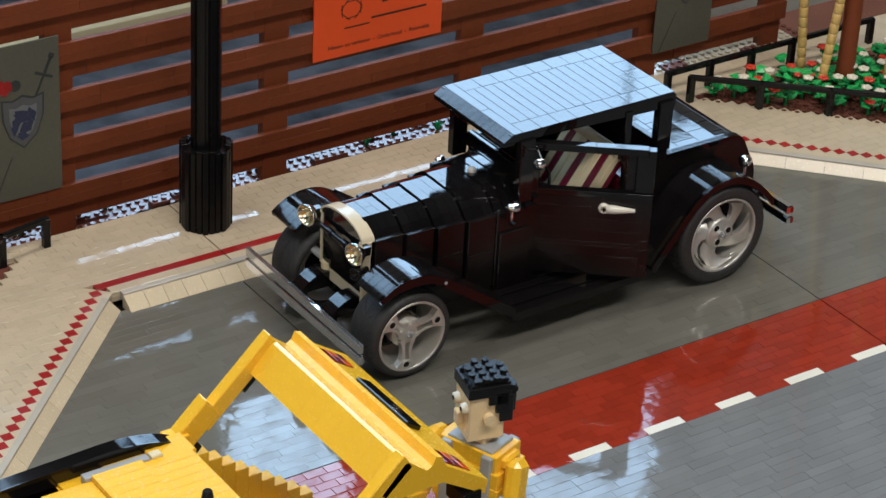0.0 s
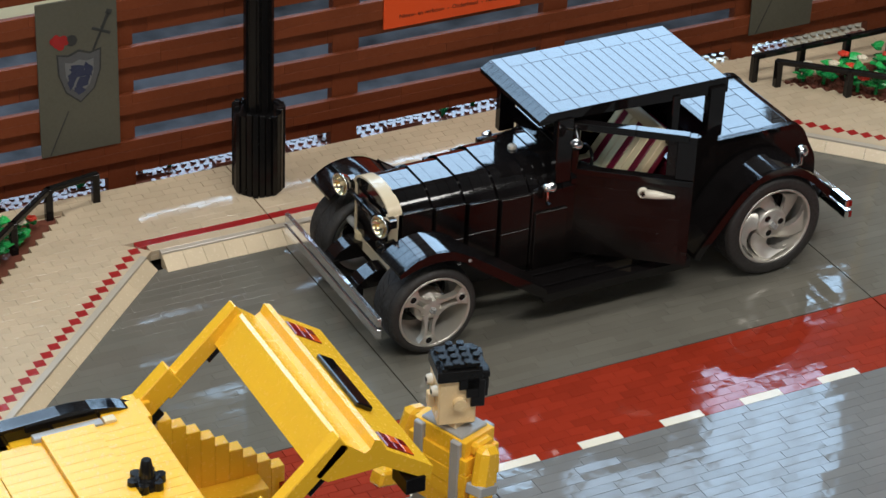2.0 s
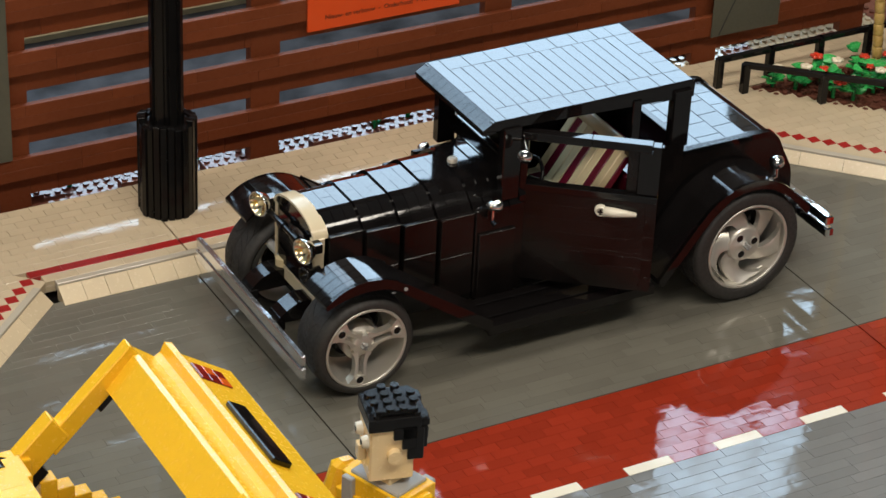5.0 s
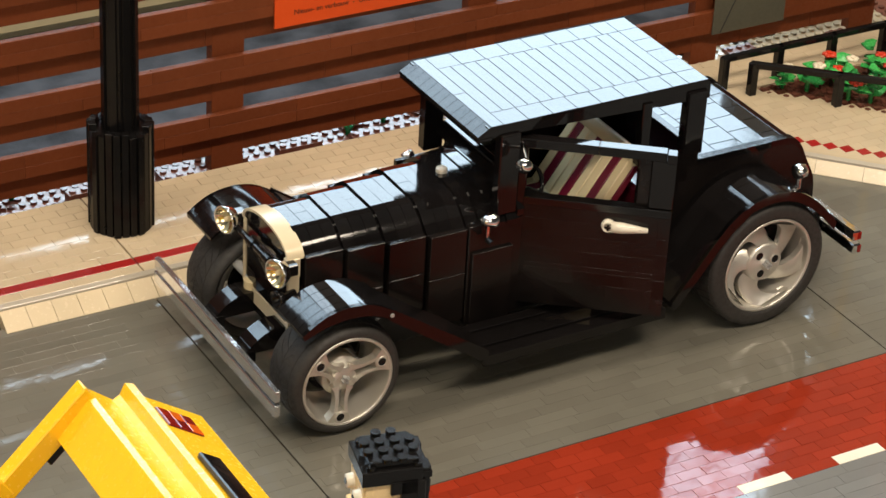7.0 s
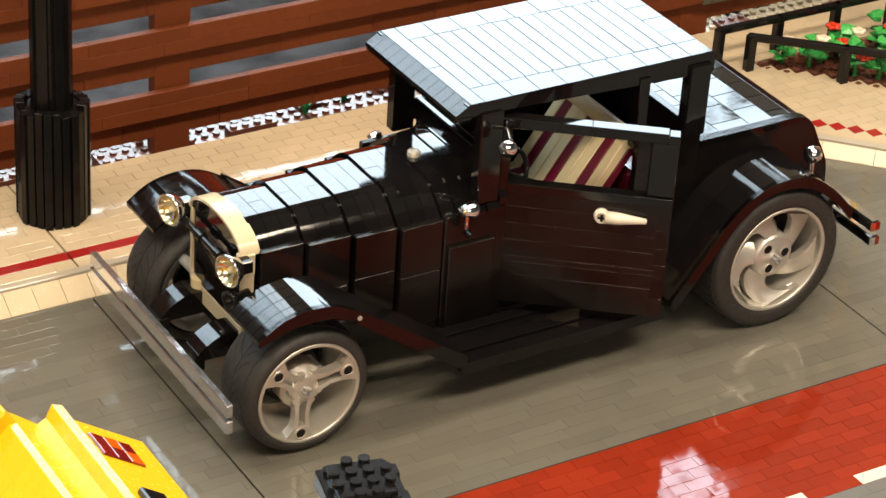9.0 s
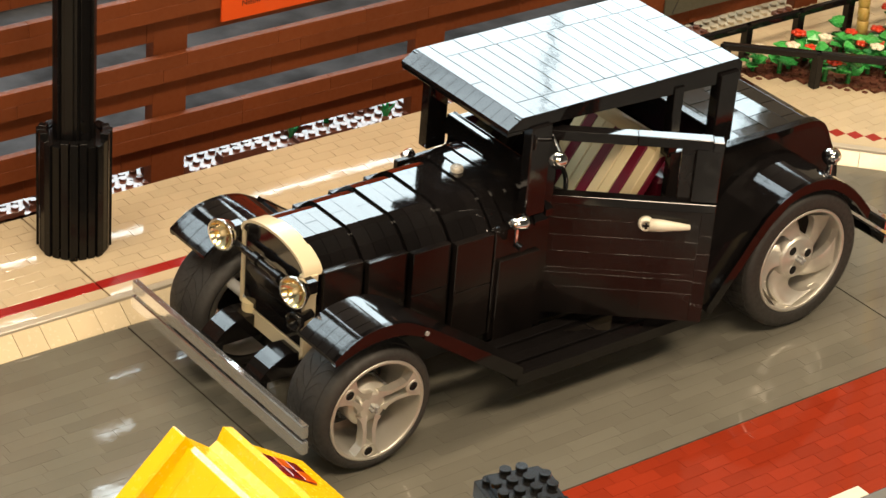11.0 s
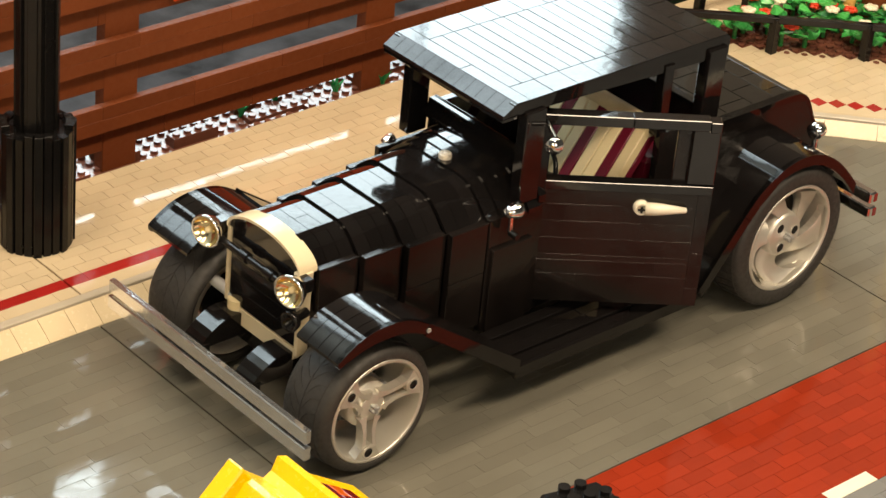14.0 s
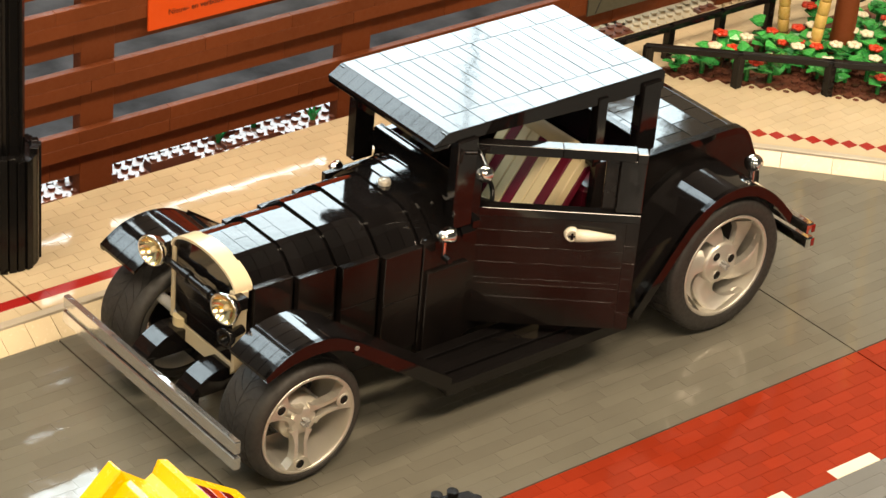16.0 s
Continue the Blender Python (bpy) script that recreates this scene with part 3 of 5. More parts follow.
def banner(x, z):
    b = thing("banner", x + 4, 58.9, z, "olive-grey printed card with a shield, sword and rose", "banner", "banners on the fence")
    part("card", Geo().box(x, x + 8.0, 58.85, 59.0, z, z + 16.2, 0.03), CARD, b)
    y = 58.84
    sh = [(-2.6, 3.2), (-1.3, 2.9), (0, 3.4), (1.3, 2.9), (2.6, 3.2), (2.5, 0.6), (1.7, -1.7), (0, -3.2), (-1.7, -1.7), (-2.5, 0.6)]
    for k, (f, mt) in enumerate(((0.86, CARDINK), (0.79, CARDMID), (0.55, CARDPALE))):
        part("shield", Geo().prism([(x + 4.1 + p * f, z + 8.0 + q * f) for p, q in sh], 0.03, M(0, y - 0.02 * (k + 1), 0)), mt, b)
    for k, (p, q, r, t, turn_) in enumerate(((-0.1, 0.7, 1.0, 0.55, 35), (0.3, -0.5, 0.85, 0.5, -40), (-0.75, 0.0, 0.45, 1.0, 15), (0.85, 0.75, 0.4, 0.7, -20), (-0.1, -1.3, 0.6, 0.4, 20))):
        blot = [(r * math.cos(i * 0.48) * (1 + 0.3 * math.sin(i * 2.6 + p)), t * math.sin(i * 0.48) * (1 + 0.3 * math.cos(i * 1.9))) for i in range(13)]
        part("emblem", Geo().prism(blot, 0.03, M(x + 4.1 + p, y - 0.09 - 0.008 * k, z + 8.0 + q, 0, turn_, 0)), CARDBLUE, b)
    m = M(x + 4.2, y - 0.03, z + 7.6, 0, 24, 0)
    part("sword", Geo().box(-0.12, 0.12, 0, 0.03, 3.2, 5.3, 0.01, m).box(-1.0, 1.0, 0, 0.03, 5.2, 5.5, 0.01, m).box(-0.16, 0.16, 0, 0.03, 5.5, 7.2, 0.01, m).box(-0.3, 0.3, 0, 0.03, 7.1, 7.6, 0.01, m), CARDINK, b)
    part("blade", Geo().box(-0.06, 0.06, 0, 0.03, -8.2, -3.3, 0.01, m), CARDINK, b)
    rg = Geo()
    for p, q, r in ((0, 0, 0.62), (0.5, 0.25, 0.42), (-0.45, 0.2, 0.4), (0.2, -0.45, 0.4), (-0.2, 0.5, 0.34), (0.75, -0.15, 0.25)):
        rg.cyl(r, 0.03, M(x + 2.1 + p, y - 0.02 - 0.012 * p - 0.02 * r, z + 12.0 + q, 90), 11)
    part("rose", rg, REDTILE, b, "red printed rose")
    part("helmet", Geo().cyl(0.6, 0.04, M(x + 3.4, y - 0.02, z + 12.0, 90), 8), CARDINK, b)


banner(-26.4, 3.1)
banner(54.0, 0.75)


# ---------------------------------------------------------------- street lamp
def street_lamp(x, y):
    l = thing("street_lamp", x, y, PAVE, "tall black brick-built street lamp post", "lamp post")
    part("core", Geo().cyl(2.15, 8.4, M(x, y, PAVE), 16, smooth=False), LAMPBLACK, l)
    for k in range(24):
        a = k * 15
        top = 8.5 + 0.35 * ((k // 3) % 2)
        part("rib", Geo().box(1.85, 2.42 + 0.12 * (k % 3 == 1), -0.26, 0.26, 0, top, 0.02, M(x, y, PAVE, 0, 0, a)), LAMPBLACK, l)
    part("pole", Geo().cyl(1.36, 26, M(x, y, PAVE + 8.2, 0, 0, 22.5), 8, smooth=False), LAMPBLACK, l)
    part("pole", Geo().cyl(1.30, 30, M(x, y, PAVE + 34.2, 0, 0, 22.5), 8, smooth=False), LAMPBLACK, l)
    for k in range(8):
        part("pole_edge", Geo().box(1.18, 1.42, -0.3, 0.3, 0, 50, 0.015, M(x, y, PAVE + 8.4, 0, 0, k * 45)), LAMPBLACK, l)
    part("lantern", Geo().cyl(2.2, 5, M(x, y, PAVE + 64.2), 8, 3.0, smooth=False), LAMPBLACK, l)


street_lamp(-8.1, 49.1)


# ---------------------------------------------------------------- flower beds, rails and the young tree
def rail(points, z, label):
    """A low black rail: posts at the points and bars between them."""
    x, y = points[0]
    r = thing("rail", x, y, z, label, "rail", "rails round the flower beds")
    for x, y in points:
        part("rail_post", Geo().box(x - 0.35, x + 0.35, y - 0.35, y + 0.35, z - 0.4, z + 3.0, 0.05), BLACK, r)
    for (x, y), (p, q) in zip(points, points[1:]):
        d = math.hypot(p - x, q - y)
        a = math.degrees(math.atan2(q - y, p - x))
        part("rail_bar", Geo().box(-0.3, d + 0.3, -0.28, 0.28, 2.55, 3.15, 0.1, M(x, y, z, 0, 0, a)), BLACK, r)


def leaf_geo(l, w, m):
    v = [(0, 0, 0), (w, 0.35 * l, 0.10), (0.75 * w, 0.7 * l, 0.05), (0, l, -0.12), (-0.75 * w, 0.7 * l, 0.05), (-w, 0.35 * l, 0.10), (0, 0.45 * l, 0.22)]
    v += [(a, b, c - 0.12) for a, b, c in v]
    f = [(6, i, i + 1) for i in range(5)] + [(6, 5, 0)] + [(13, 7 + i + 1, 7 + i) for i in range(5)] + [(13, 7, 12)]
    f += [(i, 7 + i, 7 + (i + 1) % 6, (i + 1) % 6) for i in range(6)]
    return Geo().add(v, f, m)


def flower(kind, seed):
    """A plastic plant: stem, broad leaves and, on some, blossoms. Built at the origin."""
    r = random.Random(seed)
    t = thing("flower_plant", 0, 0, 0, ("green plastic plant with %s blossoms" % kind) if kind else "green plastic plant with broad leaves", "plant", "plants in the flower beds")
    part("stem", Geo().cyl(0.2, 1.2, M(0, 0, 0), 6), LEAF, t)
    for k in range(r.choice((5, 6, 7))):
        a = k * 80 + r.uniform(0, 50)
        part("leaf", leaf_geo(r.uniform(1.0, 1.6), r.uniform(0.55, 0.8), M(0, 0, r.uniform(0.6, 2.0), r.uniform(-5, 30), r.uniform(-15, 15), a)), r.choice((LEAF, LEAFB)), t)
    if kind:
        for k in range(r.choice((1, 1, 2))):
            x, y, z = r.uniform(-0.9, 0.9), r.uniform(-0.9, 0.9), r.uniform(1.6, 2.4)
            mt = BLOSSOM if kind == "red" else BLOSSOMW
            g = Geo()
            for p in range(5):
                g.lathe([(0.0, 0.32), (0.26, 0.26), (0.3, 0.1), (0.0, 0.0)], M(x + 0.34 * math.cos(p * 1.257), y + 0.34 * math.sin(p * 1.257), z), 6)
            g.cyl(0.22, 0.35, M(x, y, z), 6)
            part("blossom", g, mt, t)
    return t


PLANTS = [flower(k, i) for i, k in enumerate(("red", "white", "", "red", "white", "", "white"))]


def plant_bed(inside, box, n, seed, z):
    r = random.Random(seed)
    made = tries = 0
    spots = []
    while made < n and tries < 4000:
        tries += 1
        x, y = r.uniform(box[0], box[1]), r.uniform(box[2], box[3])
        if not inside(x, y) or any((x - p) ** 2 + (y - q) ** 2 < 1.5 for p, q in spots):
            continue
        spots.append((x, y))
        copy_thing(r.choice(PLANTS), Matrix.Translation((x * U, y * U, z * U)) @ pose(0, 0, 0, 0, 0, r.uniform(0, 360)) @ Matrix.Scale(r.uniform(0.85, 1.12), 4))
        made += 1


bed = solid("flower_bed", bed_geo([(49.2, 47.7), (72.5, 24.4), (104, 24.4), (104, 47.7)], -4.2, 0.92), SOIL, "brown studded bed full of plastic flowers", "flower bed", kind="structure")
g = Geo()
for i in range(49, 88):
    for j in range(24, 48):
        if i + j + 1 > 97.0 and j + 0.5 < 47.6 and i + j < 122:
            g.cyl(0.3, 0.2, M(i + 0.5, j + 0.5, 1.0), 6)
            g.tile(i + 0.02, i + 0.98, j + 0.02, j + 0.98, 0.6, 1.0, 0.03)
tagged(part("studs", g, SOIL, bed), "rows of round brown studs", kind="stuff")
plant_bed(lambda x, y: 99.6 < x + y < 120 and y < 47, (50, 88, 25, 47), 84, 3, 1.2)
rail([(49.8 + 5.6 * k, 47.0 - 4.8 * k) for k in range(6)], PAVE, "low black rail along the slanting flower bed edge")
rail([(48.1 + 5.8 * k, 48.9) for k in range(6)], PAVE, "low black rail along the straight flower bed edge")
bed2 = solid("flower_bed", bed_geo([(-72, 51.5), (-72, 6.5), (-27.2, 51.5)], -4.2, 0.92), SOIL, "brown studded bed of plants beside the rail", "flower bed", kind="structure")
plant_bed(lambda x, y: x - y < -80.0 and y < 51, (-46, -28, 36, 51), 34, 5, 1.0)
rail([(-23.4, 52.4), (-28.4, 51.4), (-33.4, 46.8), (-38.4, 42.0)], PAVE, "low black rail beside the flower bed")

tree = thing("young_tree", 67, 41.8, 1.2, "brown tree trunk held by tan bamboo stakes", "tree")
part("trunk", Geo().lathe([(1.25, 0), (1.0, 3), (0.92, 20), (0.85, 60), (0.0, 60.2)], M(67.0, 41.8, 0.9), 10), FENCE, tree)
for x, y, lx, ly in ((64.9, 46.4, -2.5, -3), (63.9, 42.2, 6, 1.5), (70.2, 38.6, 2.5, 0)):
    m = M(x, y, 1.0, ly, lx, 0)
    for k in range(26):
        part("stake_segment", Geo().lathe([(0.0, 0.0), (0.46, 0.0), (0.5, 0.1), (0.5, 1.05), (0.44, 1.15), (0.0, 1.15)], m @ M(0, 0, k * 1.18), 10), BAMBOO, tree)
for k, p in enumerate(PLANTS):
    p.matrix_basis = spot(56.0 + 2.3 * k, 45.8 - 1.3 * k, 1.2, 0, 0, k * 50)


# ---------------------------------------------------------------- the black vintage car
YC = 27.3
YH = 26.85  # middle line of bonnet and grille          # its middle line
HUB_F, HUB_R = -5.65, 29.05


def near_far(y):
    """The two sides of the car that mirror each other: y on the near side, and its twin."""
    return (y, 2 * YC - y)


def tyre_geo(r, w, m, n=64, ri=None):
    """A low tyre with a rounded shoulder, its outer side at z = w."""
    ri = r * 0.755 if ri is None else ri
    k = r - ri
    if k > 1.0:
        side = [(ri, -0.10), (ri + 0.06, 0.06), (ri + 0.3 * k, 0.10), (ri + 0.6 * k, 0.10), (ri + 0.8 * k, 0.02), (ri + 0.93 * k, -0.2), (r - 0.03, -0.6), (r, -1.2)]
    else:
        side = [(ri, -0.10), (ri + 0.06, 0.04), (ri + 0.22 * k, 0.07), (ri + 0.5 * k, 0.03), (ri + 0.72 * k, -0.14), (ri + 0.88 * k, -0.42), (r - 0.06, -0.85), (r, -1.5)]
    prof = [(a, -b) for a, b in side] + [(a, w + b) for a, b in side[::-1]]
    return Geo().lathe(prof, m, n, closed=True)


def tread_block(g, m, prof, a0, a1, skew, lift):
    """One raised block that follows the tyre: prof is its (radius, z) line across, a0 to a1 its angle in degrees."""
    na, nz = 3, len(prof)
    v = []
    for up in (lift, -0.05):
        for r, z, s in prof:
            for i in range(na):
                a = radians(a0 + (a1 - a0) * i / (na - 1) + skew * s)
                v.append(((r + up) * math.cos(a), (r + up) * math.sin(a), z))
    o = na * nz
    top = [(k * na + i, k * na + i + 1, (k + 1) * na + i + 1, (k + 1) * na + i) for k in range(nz - 1) for i in range(na - 1)]
    wall = []
    for k in range(nz - 1):
        for i in (0, na - 1):
            wall.append((k * na + i, (k + 1) * na + i, o + (k + 1) * na + i, o + k * na + i))
    for i in range(na - 1):
        for k in (0, nz - 1):
            wall.append((k * na + i, k * na + i + 1, o + k * na + i + 1, o + k * na + i))
    g.add(v, top, m, True)
    g.add(v, wall, m)


def plate_geo(out, z0, z1, mm):
    """A flat outline in x, y thickened from z0 to z1 (each a number or a function of x)."""
    n = len(out)
    zt = z0 if callable(z0) else (lambda p: z0)
    zb = z1 if callable(z1) else (lambda p: z1)
    v = [(p, q, zt(p)) for p, q in out] + [(p, q, zb(p)) for p, q in out]
    return Geo().add(v, [tuple(range(n)), tuple(range(2 * n - 1, n - 1, -1))] + [(i, (i + 1) % n, n + (i + 1) % n, n + i) for i in range(n)], mm)


def wheel(car, x, y, side, front):
    """side: -1 shows its face towards smaller y. Built along z and then turned."""
    r, w, ri = (4.28, 3.9, 3.44) if front else (5.12, 4.2, 3.84)
    m = M(x, y, r, 90 if side < 0 else -90, 0, 0)
    wh = part("wheel", Geo().lathe([(0.7, -w + 0.3), (0.7, -2.0), (0.0, -2.0)], m, 16), BLACK, car)
    part("tyre", tyre_geo(r, w, m @ M(0, 0, -w), 72, ri), TYRE, wh, "black rubber tyre with moulded tread")
    g = Geo()
    if front:
        # two rings of broad swept blocks
        for k in range(15):
            for s in (0, 1):
                z = [-0.75, -1.1, -1.4, -1.66, -1.9] if s == 0 else [-2.02, -2.3, -2.6, -2.9, -3.15]
                rr = [r - 0.07, r - 0.03, r - 0.01, r, r] if s == 0 else [r, r, r - 0.01, r - 0.03, r - 0.07]
                prof = [(a, b, (i / 4) ** 2 if s == 0 else 1 - (i / 4) ** 1.5) for i, (a, b) in enumerate(zip(rr, z))]
                a = k * 24 + s * 10
                tread_block(g, m, prof, a, a + 10.4, 15, 0.035)
                tread_block(g, m, prof, a + 11.4, a + 22.8, 15, 0.035)
    else:
        for k in range(46):
            for s in (0, 1):
                a = k * 360 / 46 + s * 3.5
                z = [-0.35, -0.7, -1.1, -1.5, -2.0]
                rr = [r - 0.07, r - 0.03, r - 0.01, r, r]
                prof = [(p, q if s == 0 else -w - q, (i / 4) ** 2) for i, (p, q) in enumerate(zip(rr, z))]
                tread_block(g, m, prof, a, a + 5.4, 5, 0.05)
    part("tread", g, TYRE, wh)
    part("rim", Geo().lathe([(ri + 0.02, -0.2), (ri + 0.02, 0.02), (ri - 0.06, 0.08), (ri - 0.20, 0.05), (ri - 0.24, -0.05), (ri - 0.30, -0.5), (ri - 0.44, -1.4), (ri - 0.66, -2.5), (ri - 0.62, -w + 0.3), (ri - 0.1, -w + 0.1)], m, 72), RIM, wh, "silver plastic wheel rim")
    if front:
        part("brake_plate", Geo().cyl(1.9, 0.3, m @ M(0, 0, -2.75), 24), BLACK, wh)
        part("knuckle", Geo().cyl(0.55, 1.5, m @ M(1.1, 0.5, -2.6), 12), GREYBAND, wh)
        part("hub", Geo().lathe([(0.0, -0.5), (0.84, -0.5), (0.92, -0.56), (0.94, -0.85), (1.42, -0.95), (1.5, -1.05), (1.5, -2.2), (0.0, -2.2)], m, 40), RIM, wh)
        z_top = lambda p: -0.5 + 0.48 * min(1.0, max(0.0, (p - 0.8) / 1.7))
        z_low = lambda p: z_top(p) - 0.62
        for k in range(3):
            a = k * 120 + (20 if side < 0 else 50)
            mm = m @ M(0, 0, 0, 0, 0, a)
            # two thin webs to each lug, with a slot between
            for s in (-1, 1):
                part("spoke", plate_geo([(0.55, s * 0.3), (1.5, s * 0.2), (2.4, s * 0.26), (2.5, s * 0.6), (2.1, s * 0.5), (1.5, s * 0.48), (1.0, s * 0.62), (0.72, s * 0.85)][::s], z_top, z_low, mm), RIM, wh)
            lug = [(ri - 0.2, -1.15), (ri - 0.12, -0.6), (ri - 0.1, 0.0), (ri - 0.12, 0.6), (ri - 0.2, 1.15), (ri - 0.48, 0.88), (2.62, 0.66), (2.36, 0.45), (2.26, 0.0), (2.36, -0.45), (2.62, -0.66), (ri - 0.48, -0.88)]
            part("lug", plate_geo(lug, 0.0, -0.7, mm), RIM, wh)
            part("pin_hole", Geo().lathe([(0.30, 0.02), (0.29, 0.008), (0.0, 0.008)], mm @ M(2.78, 0, 0.0), 20), BLACK, wh)
            part("pin_ring", Geo().lathe([(0.44, -0.02), (0.43, 0.05), (0.32, 0.05), (0.29, 0.0)], mm @ M(2.78, 0, 0.0), 24), RIM, wh)
        for s in (0, 90):
            part("axle_end", Geo().box(-0.29, 0.29, -0.1, 0.1, -0.6, -0.12, 0.03, m @ M(0, 0, 0, 0, 0, s + 20)), GREYBAND, wh)
    else:
        part("hub", Geo().lathe([(0.0, -0.35), (0.34, -0.35), (0.36, -0.42), (1.36, -0.42), (1.48, -0.5), (1.6, -0.75), (1.7, -2.0), (0.0, -2.0)], m, 40), RIM, wh)
        for k in range(3):
            a = k * 120 + 10
            hm = m @ M(0.9 * math.cos(radians(a)), 0.9 * math.sin(radians(a)), -0.42)
            part("pin_hole", Geo().cyl(0.31, 0.02, hm, 18), BLACK, wh)
            part("pin_ring", Geo().lathe([(0.40, -0.02), (0.39, 0.03), (0.32, 0.03), (0.31, -0.02)], hm, 20), RIM, wh)
        for k in range(5):
            # hooked blades: narrow at the hub, swept round and broad at the rim
            lo, mid, hi = [], [], []
            for i in range(13):
                q = i / 12
                rr = 1.32 + (ri - 0.26 - 1.32) * q
                a0 = math.radians(k * 72 + 20 + 40 * q ** 1.6)
                wl = math.radians(13 + 14 * (1 - q) + 6 * q ** 3)
                wh_ = math.radians(15 + 10 * (1 - q) + 21 * q ** 4)
                zz = -0.5 - 0.42 * math.sin(q * math.pi) + 0.34 * q
                lo.append((rr * math.cos(a0 - wl), rr * math.sin(a0 - wl), zz - 0.5))
                mid.append((rr * math.cos(a0 - wl * 0.45), rr * math.sin(a0 - wl * 0.45), zz - 0.04))
                hi.append((rr * math.cos(a0 + wh_), rr * math.sin(a0 + wh_), zz))
            part("spoke", Geo().sheet([lo, mid, hi], 0.5, m), RIM, wh)
        part("axle_end", Geo().box(-0.28, 0.28, -0.1, 0.1, -0.4, 0.15, 0.03, m).box(-0.1, 0.1, -0.28, 0.28, -0.4, 0.15, 0.03, m), GREYBAND, wh)
        part("brake_drum", Geo().cyl(3.1, 0.4, m @ M(0, 0, -3.0), 24), BLACK, wh)
    return wh


def arc_strip(parent, name, pts, y0, y1, mat, th=0.34, rows=1, gap=0.02, cuts=3):
    """A mudguard-like band laid along points (x, z): smoothly curved plates, split along and across."""
    n = len(pts) - 1
    ends = [round(n * k / min(cuts, n)) for k in range(min(cuts, n) + 1)]
    for a, b in zip(ends, ends[1:]):
        line = pts[a:b + 1]
        for k in range(rows):
            p, q = y0 + (y1 - y0) * k / rows + gap / 2, y0 + (y1 - y0) * (k + 1) / rows - gap / 2
            part(name, curved(line, p, q, th), mat, parent)


def curved(line, p, q, th, m=None):
    """One bent plate along (x, z) points from y = p to y = q, with crisp rims and a smooth back."""
    n = len(line)
    g = Geo()
    v = [(x, y, z) for y in (p, q) for x, z in line] + [(x, y, z - th) for y in (p, q) for x, z in line]
    g.add(v[:2 * n], [(i, i + 1, n + i + 1, n + i) for i in range(n - 1)], m, True)
    g.add(v[2 * n:], [(n + i, n + i + 1, i + 1, i) for i in range(n - 1)], m, True)
    rim = []
    for i in range(n - 1):
        rim += [(i + 1, i, 2 * n + i, 2 * n + i + 1), (n + i, n + i + 1, 3 * n + i + 1, 3 * n + i)]
    rim += [(0, n, 3 * n, 2 * n), (2 * n - 1, n - 1, 3 * n - 1, 4 * n - 1)]
    return g.add(v, rim, m)


def bend(pts, n=4):
    """Smooths a line of points (Catmull-Rom)."""
    out = []
    P = [pts[0]] + list(pts) + [pts[-1]]
    for i in range(1, len(P) - 2):
        for k in range(n):
            t = k / n
            out.append(tuple(0.5 * (2 * P[i][d] + (P[i + 1][d] - P[i - 1][d]) * t + (2 * P[i - 1][d] - 5 * P[i][d] + 4 * P[i + 1][d] - P[i + 2][d]) * t * t + (3 * P[i][d] - P[i - 1][d] - 3 * P[i + 1][d] + P[i + 2][d]) * t ** 3) for d in (0, 1)))
    return out + [tuple(pts[-1])]


def side_plate(parent, name, top, bottom, y0, y1, mat):
    """An upright plate between two lines of (x, z) points."""
    poly = list(bottom) + list(top)[::-1]
    return part(name, Geo().prism(poly, y1 - y0, M(0, y0, 0)), mat, parent)


def brick_skin(parent, name, x0, x1, z0, courses, y, th, length, m=None):
    """Courses of smooth bricks on an upright face, joints staggered, each brick set a trifle askew."""
    m = m or M(0, 0, 0)
    z = z0
    for i, h in enumerate(courses):
        for a, b in split(x0, x1, length, (i % 3) * length / 3):
            w = (b - a) / 2 - 0.003
            if w > 0.08:
                at = m @ M((a + b) / 2, y + th / 2, z + h / 2, R.uniform(-0.2, 0.2), 0, R.uniform(-0.2, 0.2))
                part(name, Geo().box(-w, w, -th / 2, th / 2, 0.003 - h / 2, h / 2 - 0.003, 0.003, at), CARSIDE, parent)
        z += h


